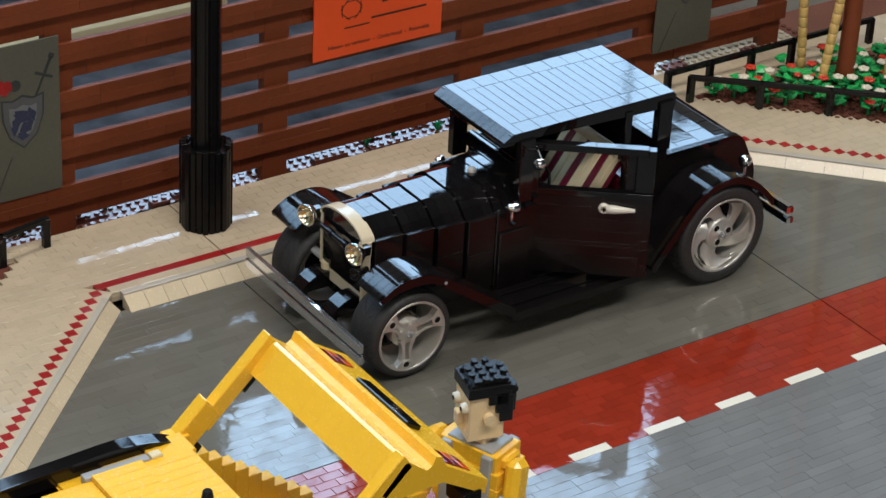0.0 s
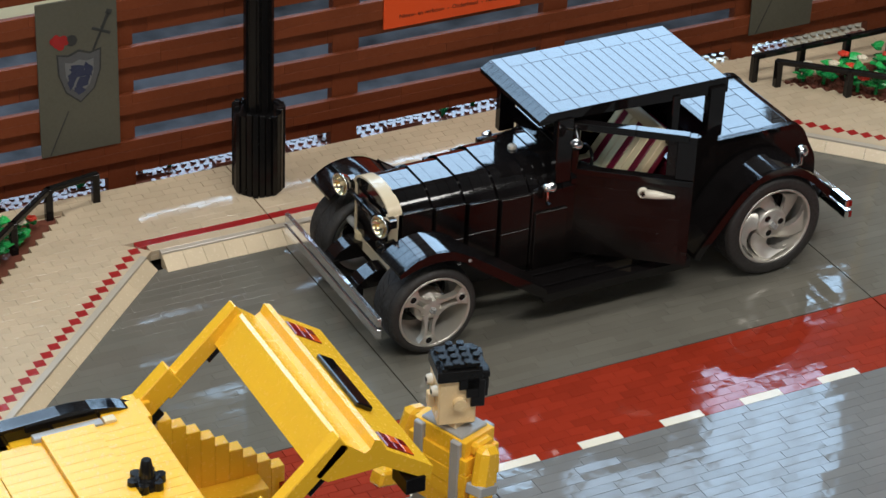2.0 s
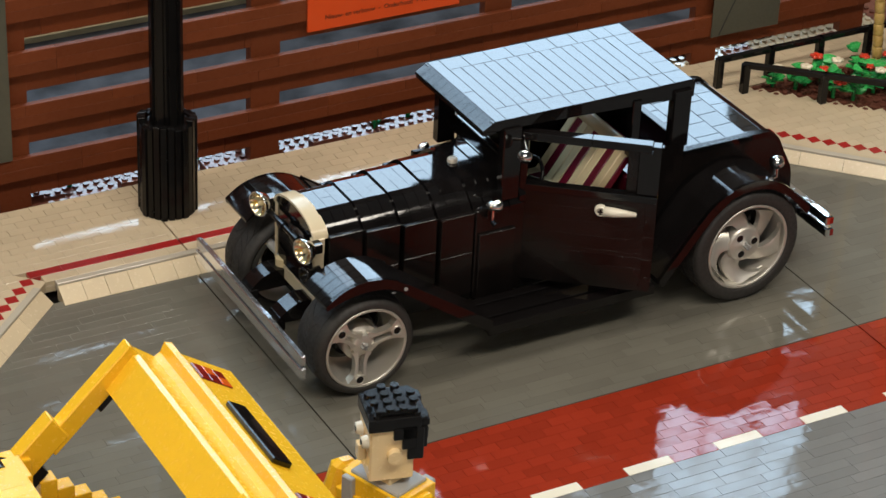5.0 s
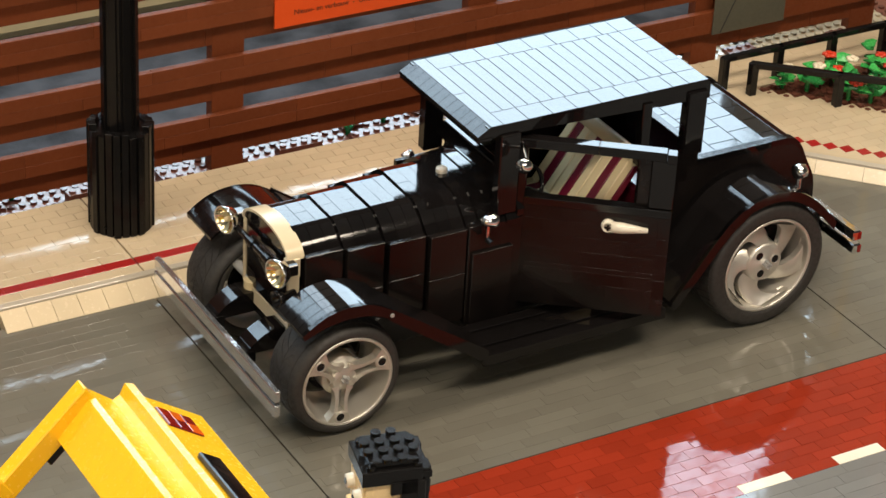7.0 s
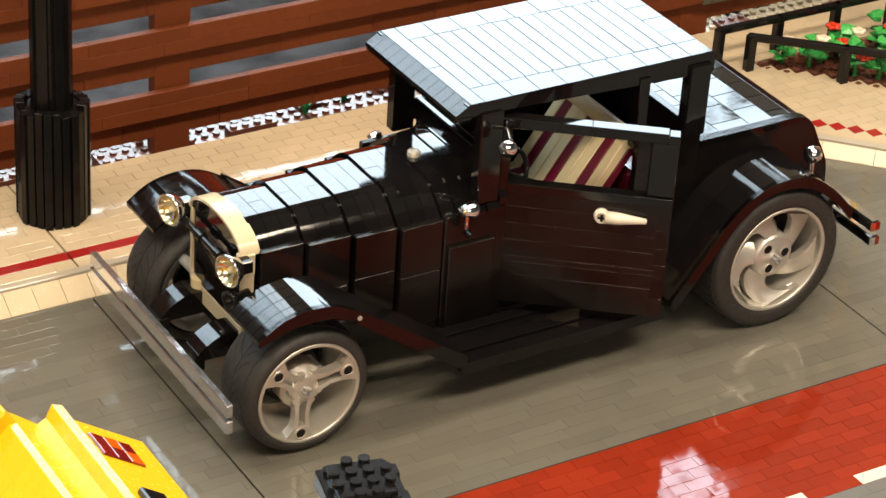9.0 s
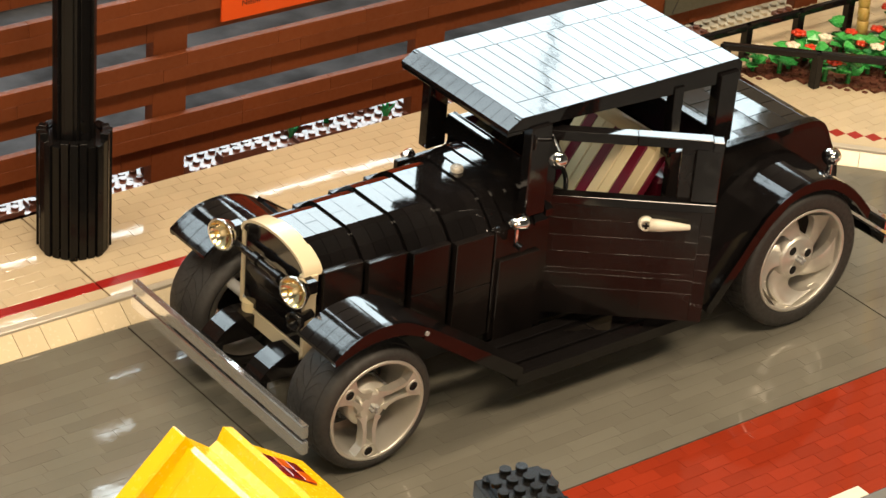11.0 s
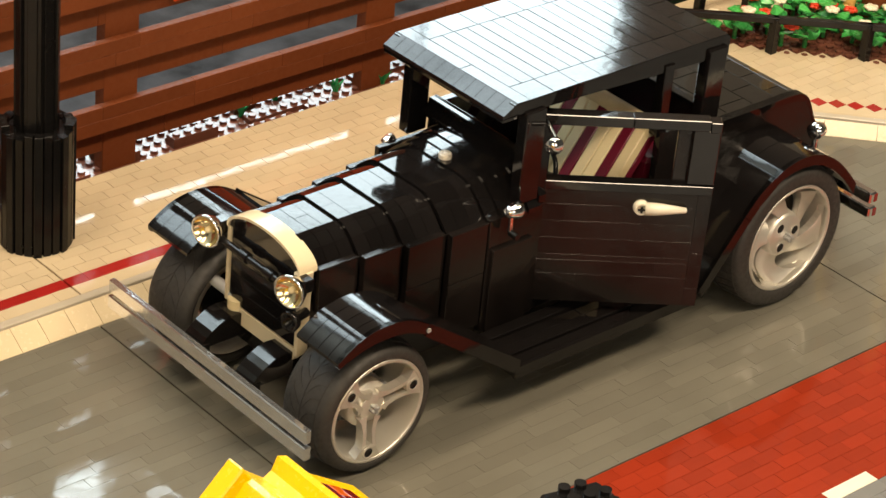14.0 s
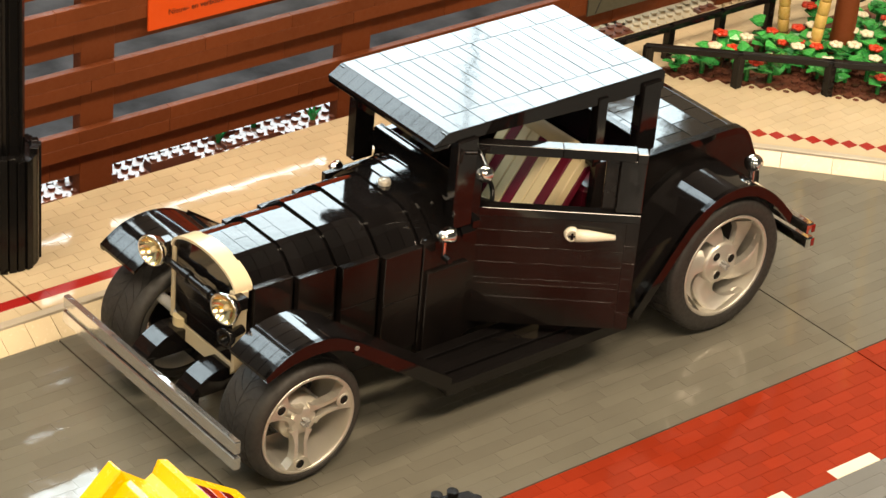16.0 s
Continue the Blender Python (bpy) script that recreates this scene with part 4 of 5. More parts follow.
def vintage_car():
    car = thing("vintage_car", 11, YC, 0, "glossy black brick-built vintage car with its door open", "car")
    for s, yf, yr in ((-1, 17.85, 17.3), (1, 35.3, 36.2)):
        wheel(car, HUB_F, yf, s, True)
        wheel(car, HUB_R, yr, s, False)
    part("axle", Geo().cyl(0.4, 13, M(HUB_F, 20.2, 4.28, -90), 10), GREYBAND, car)
    part("axle", Geo().cyl(0.4, 13, M(HUB_R, 20.2, 5.1, -90), 10), BLACK, car)
    # steering arms behind the far front wheel
    part("steering_arm", Geo().cyl(0.38, 2.6, M(-7.0, 29.4, 6.3, -80, 0, 10), 12), GREYBAND, car)
    part("steering_arm", Geo().cyl(0.30, 2.2, M(-6.6, 29.6, 7.4, -90, 0, -15), 12), GREYBAND, car)
    part("steering_joint", Geo().cyl(0.55, 0.9, M(-7.3, 29.5, 5.6), 12), CREAM, car)
    part("chassis", Geo().box(-6.5, 33, 22.6, 31.4, 3.0, 5.4, 0.1), BLACK, car)

    # bonnet: four stepped sections, each a little wider than the one before, under a round top
    turn = pose(0, 0, 0, 0, 0, 90)
    ARC = (0, 0.2, 0.42, 0.53, 0.63, 0.72, 0.80, 0.88, 0.95, 1.0)

    def arc_profile(hw, top, sh):
        half = [(-hw * w, top - (top - sh) * max(0.0, (w - 0.42) / 0.58) ** 1.8) for w in ARC]
        return half[::-1] + [(-a, b) for a, b in half[1:]]

    for i in range(4):
        x0, x1 = -6.45 + 3.03 * i, -6.45 + 3.03 * (i + 1)
        hw, top, sh = 3.5 + 0.42 * i, 12.75 + 0.17 * i, 11.3
        sec = part("bonnet_section", Geo().box(x0 + 0.1, x1 - 0.1, YH - hw + 0.5, YH + hw - 0.5, 6.0, sh - 0.2, 0.05), CARBLACK, car)
        prof = arc_profile(hw - 0.1, top, sh)
        for c in range(3):
            a, b = x0 + (x1 - x0) * c / 3 + 0.014, x0 + (x1 - x0) * (c + 1) / 3 - 0.014
            split_at = (0, 7, 9, 11, 18) if (c + i) % 2 else (0, 7, 11, 18)
            for u, w in zip(split_at, split_at[1:]):
                line = list(prof[u:w + 1])
                line[0], line[-1] = (line[0][0] + 0.014, line[0][1]), (line[-1][0] - 0.014, line[-1][1])
                part("bonnet_tile", curved(line, -b, -a, 0.35, M(0, YH, R.uniform(-0.014, 0.014)) @ turn), CARBLACK, sec)
        for y in (YH - hw - 0.35, YH + hw - 0.15):
            z = 11.5
            low = (8.6, 7.2, 5.6, 4.2)[i]
            c = z - 3.0 - 0.5 * (i % 2)
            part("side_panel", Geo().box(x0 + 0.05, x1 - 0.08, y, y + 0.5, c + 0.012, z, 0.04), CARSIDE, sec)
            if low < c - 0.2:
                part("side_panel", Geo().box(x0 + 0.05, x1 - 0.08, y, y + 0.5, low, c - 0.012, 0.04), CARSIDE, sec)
    # scuttle in front of the windscreen: a broad dome of narrow curved strips
    for j in range(4):
        x0, x1 = 5.68 + 1.0 * j, 5.68 + 1.0 * (j + 1)
        prof = arc_profile(5.05 + 0.12 * j, 13.4 + 0.09 * j, 11.3 + 0.1 * j)
        for u, w in ((0, 7), (7, 11), (11, 18)) if j % 2 else ((0, 6), (6, 12), (12, 18)):
            part("scuttle_tile", curved(prof[u:w + 1], -x1 + 0.008, -x0, 0.35, M(0, YH + 0.1, R.uniform(-0.01, 0.01)) @ turn), CARBLACK, car)
    # raised rim behind the dome, under the windscreen opening
    prof = arc_profile(5.3, 14.25, 12.2)
    for u, w in ((0, 9), (9, 18)):
        part("scuttle_rim", curved(prof[u:w + 1], -10.1, -9.55, 0.5, M(0, YH + 0.1, 0) @ turn), CARBLACK, car)
    for y in near_far(YC - 5.55):
        y0 = y if y < YC else y - 0.5
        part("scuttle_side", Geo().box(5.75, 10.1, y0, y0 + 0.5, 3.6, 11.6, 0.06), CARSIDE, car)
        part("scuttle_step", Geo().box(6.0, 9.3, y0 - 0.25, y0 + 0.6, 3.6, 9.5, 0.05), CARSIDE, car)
    part("filler_cap", Geo().lathe([(0.42, 0), (0.42, 0.55), (0.36, 0.62), (0.0, 0.62)], M(6.3, 26.9, 13.1), 18), SILVER, car, "round silver filler cap")
    # grille
    GH = 3.55
    gr = part("grille", Geo().box(-7.05, -6.7, YH - GH + 0.3, YH + GH - 0.3, 5.9, 11.6, 0.05), BLACK, car)
    part("grille_head", Geo().prism([(YH - 3.4 * math.cos(math.pi * k / 16), 11.3 + 1.36 * math.sin(math.pi * k / 16)) for k in range(17)], 0.5, M(-7.0, 0, 0, 0, 0, 90)), CARBLACK, gr)
    arch = [(YH - GH * math.cos(math.pi * k / 20), 11.35 + 1.5 * math.sin(math.pi * k / 20)) for k in range(21)]
    inner = [(YH - (GH - 0.14) * math.cos(math.pi * k / 20), 11.25 + 1.42 * math.sin(math.pi * k / 20)) for k in range(21)]
    n = 21
    v = [(-7.65, a, b) for a, b in arch] + [(-7.65, a, b) for a, b in inner] + [(-6.35, a, b) for a, b in arch] + [(-6.35, a, b) for a, b in inner]
    flat, top = [], []
    for k in range(n - 1):
        flat += [(k, k + 1, n + k + 1, n + k), (2 * n + k, 3 * n + k, 3 * n + k + 1, 2 * n + k + 1), (n + k, n + k + 1, 3 * n + k + 1, 3 * n + k)]
        top.append((0 + k, n + k, n + k + 1, k + 1))
    ga = Geo().add(v, flat)
    ga.add(v[:n] + v[2 * n:3 * n], top, None, True)
    part("grille_arch", ga, GRILLE, gr, "cream curved grille arch")
    part("grille_post", Geo().box(-7.68, -6.7, YH - GH - 0.1, YH - GH + 0.55, 10.0, 11.42, 0.04), GRILLE, gr)
    part("grille_post", Geo().box(-7.55, -6.7, YH - GH, YH - GH + 0.32, 5.7, 10.0, 0.04), GRILLE, gr)
    part("grille_post", Geo().box(-7.55, -6.7, YH + GH - 0.3, YH + GH, 6.1, 11.25, 0.04), GRILLE, gr)
    part("grille_sill", Geo().prism([(-GH, 6.1), (GH - 0.4, 6.1), (GH - 0.9, 5.0), (-GH + 0.6, 5.0)], 0.5, M(-6.95, YH, 0, 0, 0, 90)), GRILLE, gr)
    for k in range(5):
        part("grille_tile", Geo().box(-7.42, -7.02, YH - GH + 0.33, YH + GH - 0.33, 6.2 + 1.03 * k, 7.22 + 1.03 * k, 0.02), CARBLACK, gr)
    # headlamps on a bar
    hb = part("headlamp_bar", Geo().cyl(0.24, 7.6, M(-8.0, YH - 3.8, 10.4, -90), 10), BLACK, car)
    for k in (-1.2, 1.2):
        part("bar_clip", Geo().cyl(0.36, 0.7, M(-8.0, YH + k - 0.35, 10.4, -90), 10), BLACK, hb)
    for y in (22.9, 30.95):
        hm = M(-8.75, y, 10.9, 0, 90, 14)
        h = part("headlamp", Geo().lathe([(0.0, 1.15), (0.35, 1.1), (0.8, 0.7), (1.02, 0.2), (1.08, 0.0), (1.02, -0.08), (0.93, -0.02)], hm, 32), CHROME, car, "round chrome headlamp")
        part("reflector", Geo().lathe([(0.95, -0.04), (0.8, 0.22), (0.5, 0.48), (0.2, 0.56), (0.0, 0.56)], hm, 28), GOLD, h, "headlamp bowl with a warm reflection put into its colour")
        part("bulb", Geo().lathe([(0.0, 0.02), (0.16, 0.08), (0.22, 0.3), (0.14, 0.56), (0.0, 0.56)], hm, 12), CREAM, h)
        part("lamp_stay", Geo().box(-7.95, -7.2, y - 0.4, y + 0.4, 10.6, 11.45, 0.05), CARBLACK, h)
    part("horn", Geo().lathe([(0.3, 1.6), (0.32, 0.6), (0.6, 0.4), (0.66, 0.0), (0.46, 0.0), (0.34, 0.4), (0.0, 0.5)], M(-8.75, 22.75, 8.9, 0, 90, 12), 16), BLACK, car)
    # dumb irons, bumper
    for y in (24.6, 29.6):
        poly = bend([(-10.6, 4.3), (-9.6, 5.3), (-8.2, 5.9), (-6.4, 5.6)], 3) + [(-6.4, 4.3)]
        part("dumb_iron", Geo().prism(poly, 1.7, M(0, y - 0.85, 0)), CARBLACK, car)
        part("bumper_bracket", Geo().box(-10.9, -9.7, y - 0.9, y + 0.9, 3.6, 4.6, 0.08), BLACK, car)
    bp = part("bumper", Geo().box(-11.45, -11.0, 17.35, 36.9, 4.45, 5.35, 0.06), BUMPER, car, "chrome front bumper bar")
    part("lower_bar", Geo().box(-11.5, -11.0, 17.3, 36.9, 3.35, 4.25, 0.06), BUMPER, bp)
    part("bar_joint", Geo().box(-11.3, -10.95, 22, 32, 4.2, 4.5, 0.03), BLACK, bp)
    # front mudguards with their long tails, running boards
    for y0, y1 in ((17.35, 21.2), (31.9, 36.0)):
        pts = bend([(-9.4, 9.2), (-8.6, 9.8), (-7.5, 10.35), (-5.9, 10.6), (-4.2, 10.35), (-2.6, 9.5)], 3)
        if y0 > YC:
            pts = [(a + 0.1, b - 0.2) for a, b in pts]
        n = len(pts) - 1
        low = [(a + 0.05, b - 0.16 - 0.75 * math.sin(math.pi * min(1.0, 0.06 + 0.7 * k / n)) ** 0.8) for k, (a, b) in enumerate(pts)]
        fen = part("front_mudguard", Geo().prism(pts + low[::-1], 0.35, M(0, y0 if y0 < YC else y1 - 0.35, 0)), CARBLACK, car)
        arc_strip(fen, "mudguard_plate", pts[:10], y0 + 0.02, y1, CARBLACK, 0.2, 4, gap=0.05, cuts=3)
        arc_strip(fen, "mudguard_plate", pts[9:], y0 + 0.02, y1, CARBLACK, 0.3, 2, cuts=1)
        tail = [(-2.6, 9.5), (5.2, 4.15)]
        arc_strip(fen, "mudguard_tail", tail, y0 + 0.05, y1 - 0.6, CARBLACK, 0.55, 1)
        part("tail_edge", Geo().prism([(-2.6, 9.55), (5.2, 4.2), (5.2, 3.5), (4.6, 3.5), (-2.9, 8.8)], 0.3, M(0, y0 - 0.02 if y0 < YC else y1 - 0.28, 0)), CARBLACK, fen)
        part("bolt", Geo().cyl(0.16, 0.1, M(-2.7, y0 + 0.03, 9.15, 90), 10), GREYBAND, fen)
        rb = part("running_board", Geo().box(4.9, 20.2, y0 + 0.25, y0 + 4.4, 2.9, 3.25, 0.06), BLACK, car)
        for k in range(4):
            p = y0 + 0.3 + k * 0.98
            for a, b in ((4.9, 12.6), (12.62, 20.2)):
                part("board_plank", Geo().tile(a, b, p + 0.03, p + 0.93, 3.2, 3.62 + 0.12 * (k % 2), 0.05, tilt=0.006), CARBLACK, rb)
        part("board_edge", Geo().box(4.9, 20.2, y0 + 0.02, y0 + 0.26, 2.85, 3.7, 0.03), CARBLACK, rb)

    # body tub: sills, rear quarters, floor, rear deck
    for y in near_far(YC - 5.55):
        y0 = y if y < YC else y - 0.6
        rq = part("rear_quarter", Geo().box(19.95, 24.86, y0 + 0.12, y0 + 0.55, 4.0, 13.4, 0.03), CARBLACK, car)
        brick_skin(rq, "quarter_brick", 19.9, 24.86, 4.0, (1.2, 1.2, 1.2, 1.2, 1.2, 1.2, 1.2, 1.1), y0 if y < YC else y0 + 0.45, 0.15, 2.0)
        deck = bend([(24.9, 12.78), (29.5, 12.76), (33.0, 12.74), (34.2, 12.1), (35.0, 10.6), (35.9, 8.8), (36.1, 7.0)], 3)
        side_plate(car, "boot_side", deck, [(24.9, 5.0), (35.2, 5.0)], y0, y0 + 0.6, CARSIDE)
        arc_strip(car, "boot_edge", deck, y0 - 0.03, y0 + 0.72, CARBLACK, 0.5, 1)
        part("sill", Geo().box(9.6, 20.0, y0 + 0.1, y0 + 0.6, 3.7, 5.0, 0.06), CARBLACK, car)
        # pillars
        part("front_pillar", Geo().box(7.9, 9.5, y0, y0 + 0.9, 12.0, 18.3, 0.08), CARBLACK, car)
        part("rear_pillar", Geo().box(23.5, 25.2, y0, y0 + 0.9, 13.2, 18.4, 0.1), CARBLACK, car)
        part("middle_pillar", Geo().box(19.7, 20.5, y0 + 0.1, y0 + 0.9, 13.2, 18.3, 0.06), CARBLACK, car)
    part("far_door", Geo().box(10.1, 19.9, YC + 5.0, YC + 5.6, 4.0, 13.6, 0.06), CARBLACK, car)
    part("far_door_rail", Geo().box(9.5, 19.7, YC + 5.0, YC + 5.6, 17.4, 18.3, 0.06), CARBLACK, car)
    part("floor_pan", Geo().box(9.0, 25.0, YC - 5.2, YC + 5.2, 4.6, 5.2, 0.05), BLACK, car)
    part("dashboard", Geo().box(9.6, 10.6, YC - 5.0, YC + 5.0, 8.0, 13.2, 0.1), BLACK, car)
    part("rear_bulkhead", Geo().box(24.3, 25.0, YC - 5.0, YC + 5.0, 5.0, 13.8, 0.06), BLACK, car)
    deck = bend([(25.0, 12.62), (29.5, 12.62), (33.0, 12.6), (34.1, 12.0), (34.8, 10.5), (35.6, 8.7), (35.9, 7.0), (35.4, 5.2)], 2)
    for i, ((a, b), (c, d)) in enumerate(zip(deck, deck[1:])):
        L, ang = math.hypot(c - a, d - b), -math.degrees(math.atan2(d - b, c - a))
        off = (i % 2) * 1.1
        ys = [YC - 4.92] + [YC - 4.92 + off + 2.2 * k for k in range(6) if 0.2 < off + 2.2 * k < 9.6] + [YC + 4.92]
        for p, q in zip(ys, ys[1:]):
            part("boot_tile", Geo().tile(0, L - 0.015, p + 0.01, q - 0.01, -0.4, 0, 0.03, M(a, 0, b, 0, ang, 0), tilt=0.004), CARBLACK, car)
    part("windscreen_base", Geo().box(9.4, 10.2, YC - 5.0, YC + 5.0, 13.3, 14.3, 0.1), CARBLACK, car)
    part("windscreen_sill", Geo().tile(0, 1.5, -4.9, 4.9, -0.4, 0, 0.04, M(8.7, YC, 13.6, 0, -32, 0)), CARBLACK, car)

    # roof: sloped front row, rows of long tiles with a border of 2 x 2 tiles
    RX0, RX1, RY0, RY1, RZ = 7.15, 25.25, 22.0, 33.2, 19.1
    roof = part("roof", Geo().box(RX0 - 0.3, RX1, RY0 + 0.1, RY1 - 0.1, RZ - 1.0, RZ - 0.41, 0.05), CARBLACK, car, "black car roof of glossy flat tiles")
    for a, b in ((RY0, RY0 + 0.5), (RY1 - 0.5, RY1)):
        part("roof_rail", Geo().prism([(6.5, RZ - 0.75), (RX1 + 0.25, RZ - 1.55), (RX1 + 0.25, RZ - 0.3), (RX1 - 0.05, RZ - 0.06), (6.95, RZ - 0.06)], b - a, M(0, a, 0)), CARBLACK, roof)
    part("roof_end", Geo().box(RX1 - 0.5, RX1 + 0.25, RY0 + 0.5, RY1 - 0.5, RZ - 1.5, RZ - 0.42, 0.08), CARBLACK, roof)
    for k in range(12):
        a = RY0 + (RY1 - RY0) * k / 12
        b = RY0 + (RY1 - RY0) * (k + 1) / 12
        gg = Geo()
        v = [(6.05, a + 0.02, RZ - 0.78), (6.05, b - 0.02, RZ - 0.78), (6.12, a + 0.02, RZ - 0.6), (6.12, b - 0.02, RZ - 0.6), (RX0 - 0.02, a + 0.02, RZ), (RX0 - 0.02, b - 0.02, RZ), (RX0 - 0.02, a + 0.02, RZ - 0.78), (RX0 - 0.02, b - 0.02, RZ - 0.78)]
        part("slope_tile", gg.add(v, [(0, 1, 3, 2), (2, 3, 5, 4), (4, 5, 7, 6), (0, 6, 7, 1), (0, 2, 4, 6), (1, 7, 5, 3)]), CARBLACK, roof)
    part("slope_bed", Geo().box(6.1, 7.3, RY0 + 0.03, RY1 - 0.03, RZ - 1.1, RZ - 0.8, 0.05), CARBLACK, roof)

    def rt(x0, x1, y0, y1):
        tile_piece("roof_tile", roof, x0, x1, y0, y1, RZ, CARBLACK, 0.12, 0.4, 0.013, 0.018)

    yA, yB = RY0 + 1.9, RY1 - 1.9
    rt(RX0, RX0 + 1, RY0, YC); rt(RX0, RX0 + 1, YC, RY1)
    xs = [RX0 + 1 + 2 * k for k in range(8)] + [RX0 + 16.4]
    for a, b in zip(xs, xs[1:]):
        rt(a, b, RY0, yA); rt(a, b, yB, RY1)
    for k in range(15):
        a = RX0 + 1 + k * (15.4 / 15)
        rt(a, a + 15.4 / 15, yA, yB)
    ys = [RY0 + (RY1 - RY0) * k / 6 for k in range(7)]
    for a, b in zip(ys, ys[1:]):
        rt(RX0 + 16.4, RX1, a, b)

    # open driver's door
    hx, hy = 9.6, 22.7
    ang = math.degrees(math.atan2(16.0 - hy, 18.45 - hx))
    m = M(hx, hy, 0, 0, 0, ang)
    L = math.hypot(18.5 - hx, 15.7 - hy)
    door = part("door", Geo().box(0.1, L, -0.3, 0.3, 4.5, 12.5, 0.06, m), CARBLACK, car, "open black car door")
    brick_skin(door, "door_brick", 0.1, L - 0.85, 4.5, (2.0, 1.0, 0.4, 1.2, 1.2, 1.2, 1.0), -0.42, 0.12, 3.6, m)
    brick_skin(door, "door_brick", L - 0.84, L, 4.5, (1.3, 1.6, 0.9, 1.2, 1.3, 1.7), -0.43, 0.13, 3.0, m)
    part("window_sill", Geo().box(0.9, L, -0.45, 0.4, 12.5, 13.1, 0.03, m), CARBLACK, door)
    part("window_post", Geo().box(0.0, 1.0, -0.4, 0.3, 12.5, 17.0, 0.06, m), CARBLACK, door)
    part("window_post", Geo().box(L - 1.7, L, -0.4, 0.3, 13.2, 17.0, 0.06, m), CARBLACK, door)
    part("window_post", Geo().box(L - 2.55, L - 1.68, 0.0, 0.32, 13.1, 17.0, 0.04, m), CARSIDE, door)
    part("window_head", Geo().box(0.0, L * 0.52, -0.45, 0.45, 16.95, 17.65, 0.04, m), CARBLACK, door)
    part("window_head", Geo().box(L * 0.52 + 0.01, L - 0.7, -0.45, 0.45, 16.95, 17.65, 0.04, m), CARBLACK, door)
    part("window_head", Geo().box(L - 0.69, L, -0.45, 0.45, 16.85, 17.55, 0.04, m), CARBLACK, door)
    part("door_handle", Geo().lathe([(0.0, 0.0), (0.5, 0.0), (0.52, 0.14), (0.42, 0.42), (0.30, 0.44), (0.28, 0.2), (0.0, 0.2)], m @ M(7.0, -0.42, 11.55, 90), 18), DASH, door, "cream white tapered door handle")
    part("lever", Geo().lathe([(0.0, 0.0), (0.42, 0.02), (0.40, 0.8), (0.18, 2.6), (0.0, 2.65)], m @ M(7.2, -0.7, 11.55, 0, 90, 0), 14), DASH, door)
    part("handle_hole", Geo().box(-0.24, 0.24, -0.02, 0.0, -0.08, 0.08, 0.005, m @ M(7.0, -0.87, 11.55)).box(-0.08, 0.08, -0.021, 0.0, -0.24, 0.24, 0.005, m @ M(7.0, -0.87, 11.55)), BLACK, door)
    part("door_mirror", Geo().cyl(0.16, 1.6, m @ M(0.5, -0.3, 17.3, 90 + 20, 0, 20), 8), CHROME, door, "small chrome door mirror")
    part("mirror_head", Geo().lathe([(0.0, 0), (0.45, 0.02), (0.6, 0.3), (0.55, 0.5), (0.0, 0.62)], m @ M(0.9, -1.9, 16.5, 90, 20, 0), 14), CHROME, door)
    # side lamps on the scuttle
    for y, z, k in ((21.2, 12.2, 1.0), (2 * YC - 21.6, 11.5, 0.75)):
        lp = part("side_lamp", Geo().lathe([(0.0, -0.5 * k), (0.3 * k, -0.45 * k), (0.42 * k, -0.1 * k), (0.58 * k, 0.3 * k), (0.55 * k, 0.6 * k), (0.3 * k, 0.8 * k), (0.0, 0.82 * k)], M(6.9, y, z, 0, 90, 0), 16), CHROME, car, "small chrome side lamp")
        part("lamp_stem", Geo().cyl(0.16, 1.4, M(6.9, y, z - 1.6), 8), CHROME, lp)
        part("lamp_foot", Geo().cyl(0.22, 0.7, M(6.9, y, z - 1.5, -90 if y > YC else 90), 8), BLACK, lp)
    # seats
    for j, (ya, yb) in enumerate(((YC - 4.7, YC + 3.0),)):
        mm = M(15.8, 0, 8.5, 0, 36, 0)
        st = part("seat", Geo().box(12.6, 17.4, ya, yb, 5.2, 8.6, 0.2), CREAM, car, "cream and maroon striped bench seat")
        n = 9
        for k in range(n):
            a, b = ya + (yb - ya) * k / n, ya + (yb - ya) * (k + 1) / n
            part("seat_stripe", Geo().box(0, 0.7, a + 0.02, b - 0.02, -0.3, 6.4, 0.06, mm), MAROON if k % 3 == 1 and k < 8 else CREAM, st)
            part("seat_stripe", Geo().box(12.5, 17.2, a + 0.02, b - 0.02, 8.6, 9.0, 0.06), MAROON if k % 3 == 1 and k < 8 else CREAM, st)
        part("seat_roll", Geo().cyl(0.62, yb - ya, mm @ M(0.45, ya, 6.5, -90), 16), CREAM, st)
        part("seat_back", Geo().box(0.72, 1.3, ya, yb, -0.3, 6.3, 0.06, mm), MAROON, st)
    part("rear_seat", Geo().box(20.2, 24.0, YC - 4.6, YC + 4.6, 5.2, 11.0, 0.3), MAROON, car)
    wheel_m = M(12.3, YC - 2.2, 11.5, 0, -62, 0)
    part("steering_wheel", Geo().lathe([(1.75 + 0.16 * math.cos(k * math.pi / 4), 0.16 * math.sin(k * math.pi / 4)) for k in range(8)], wheel_m, 28, closed=True), BLACK, car)
    part("steering_column", Geo().cyl(0.25, 3.0, wheel_m @ M(0, 0, -3.0), 10), BLACK, car)

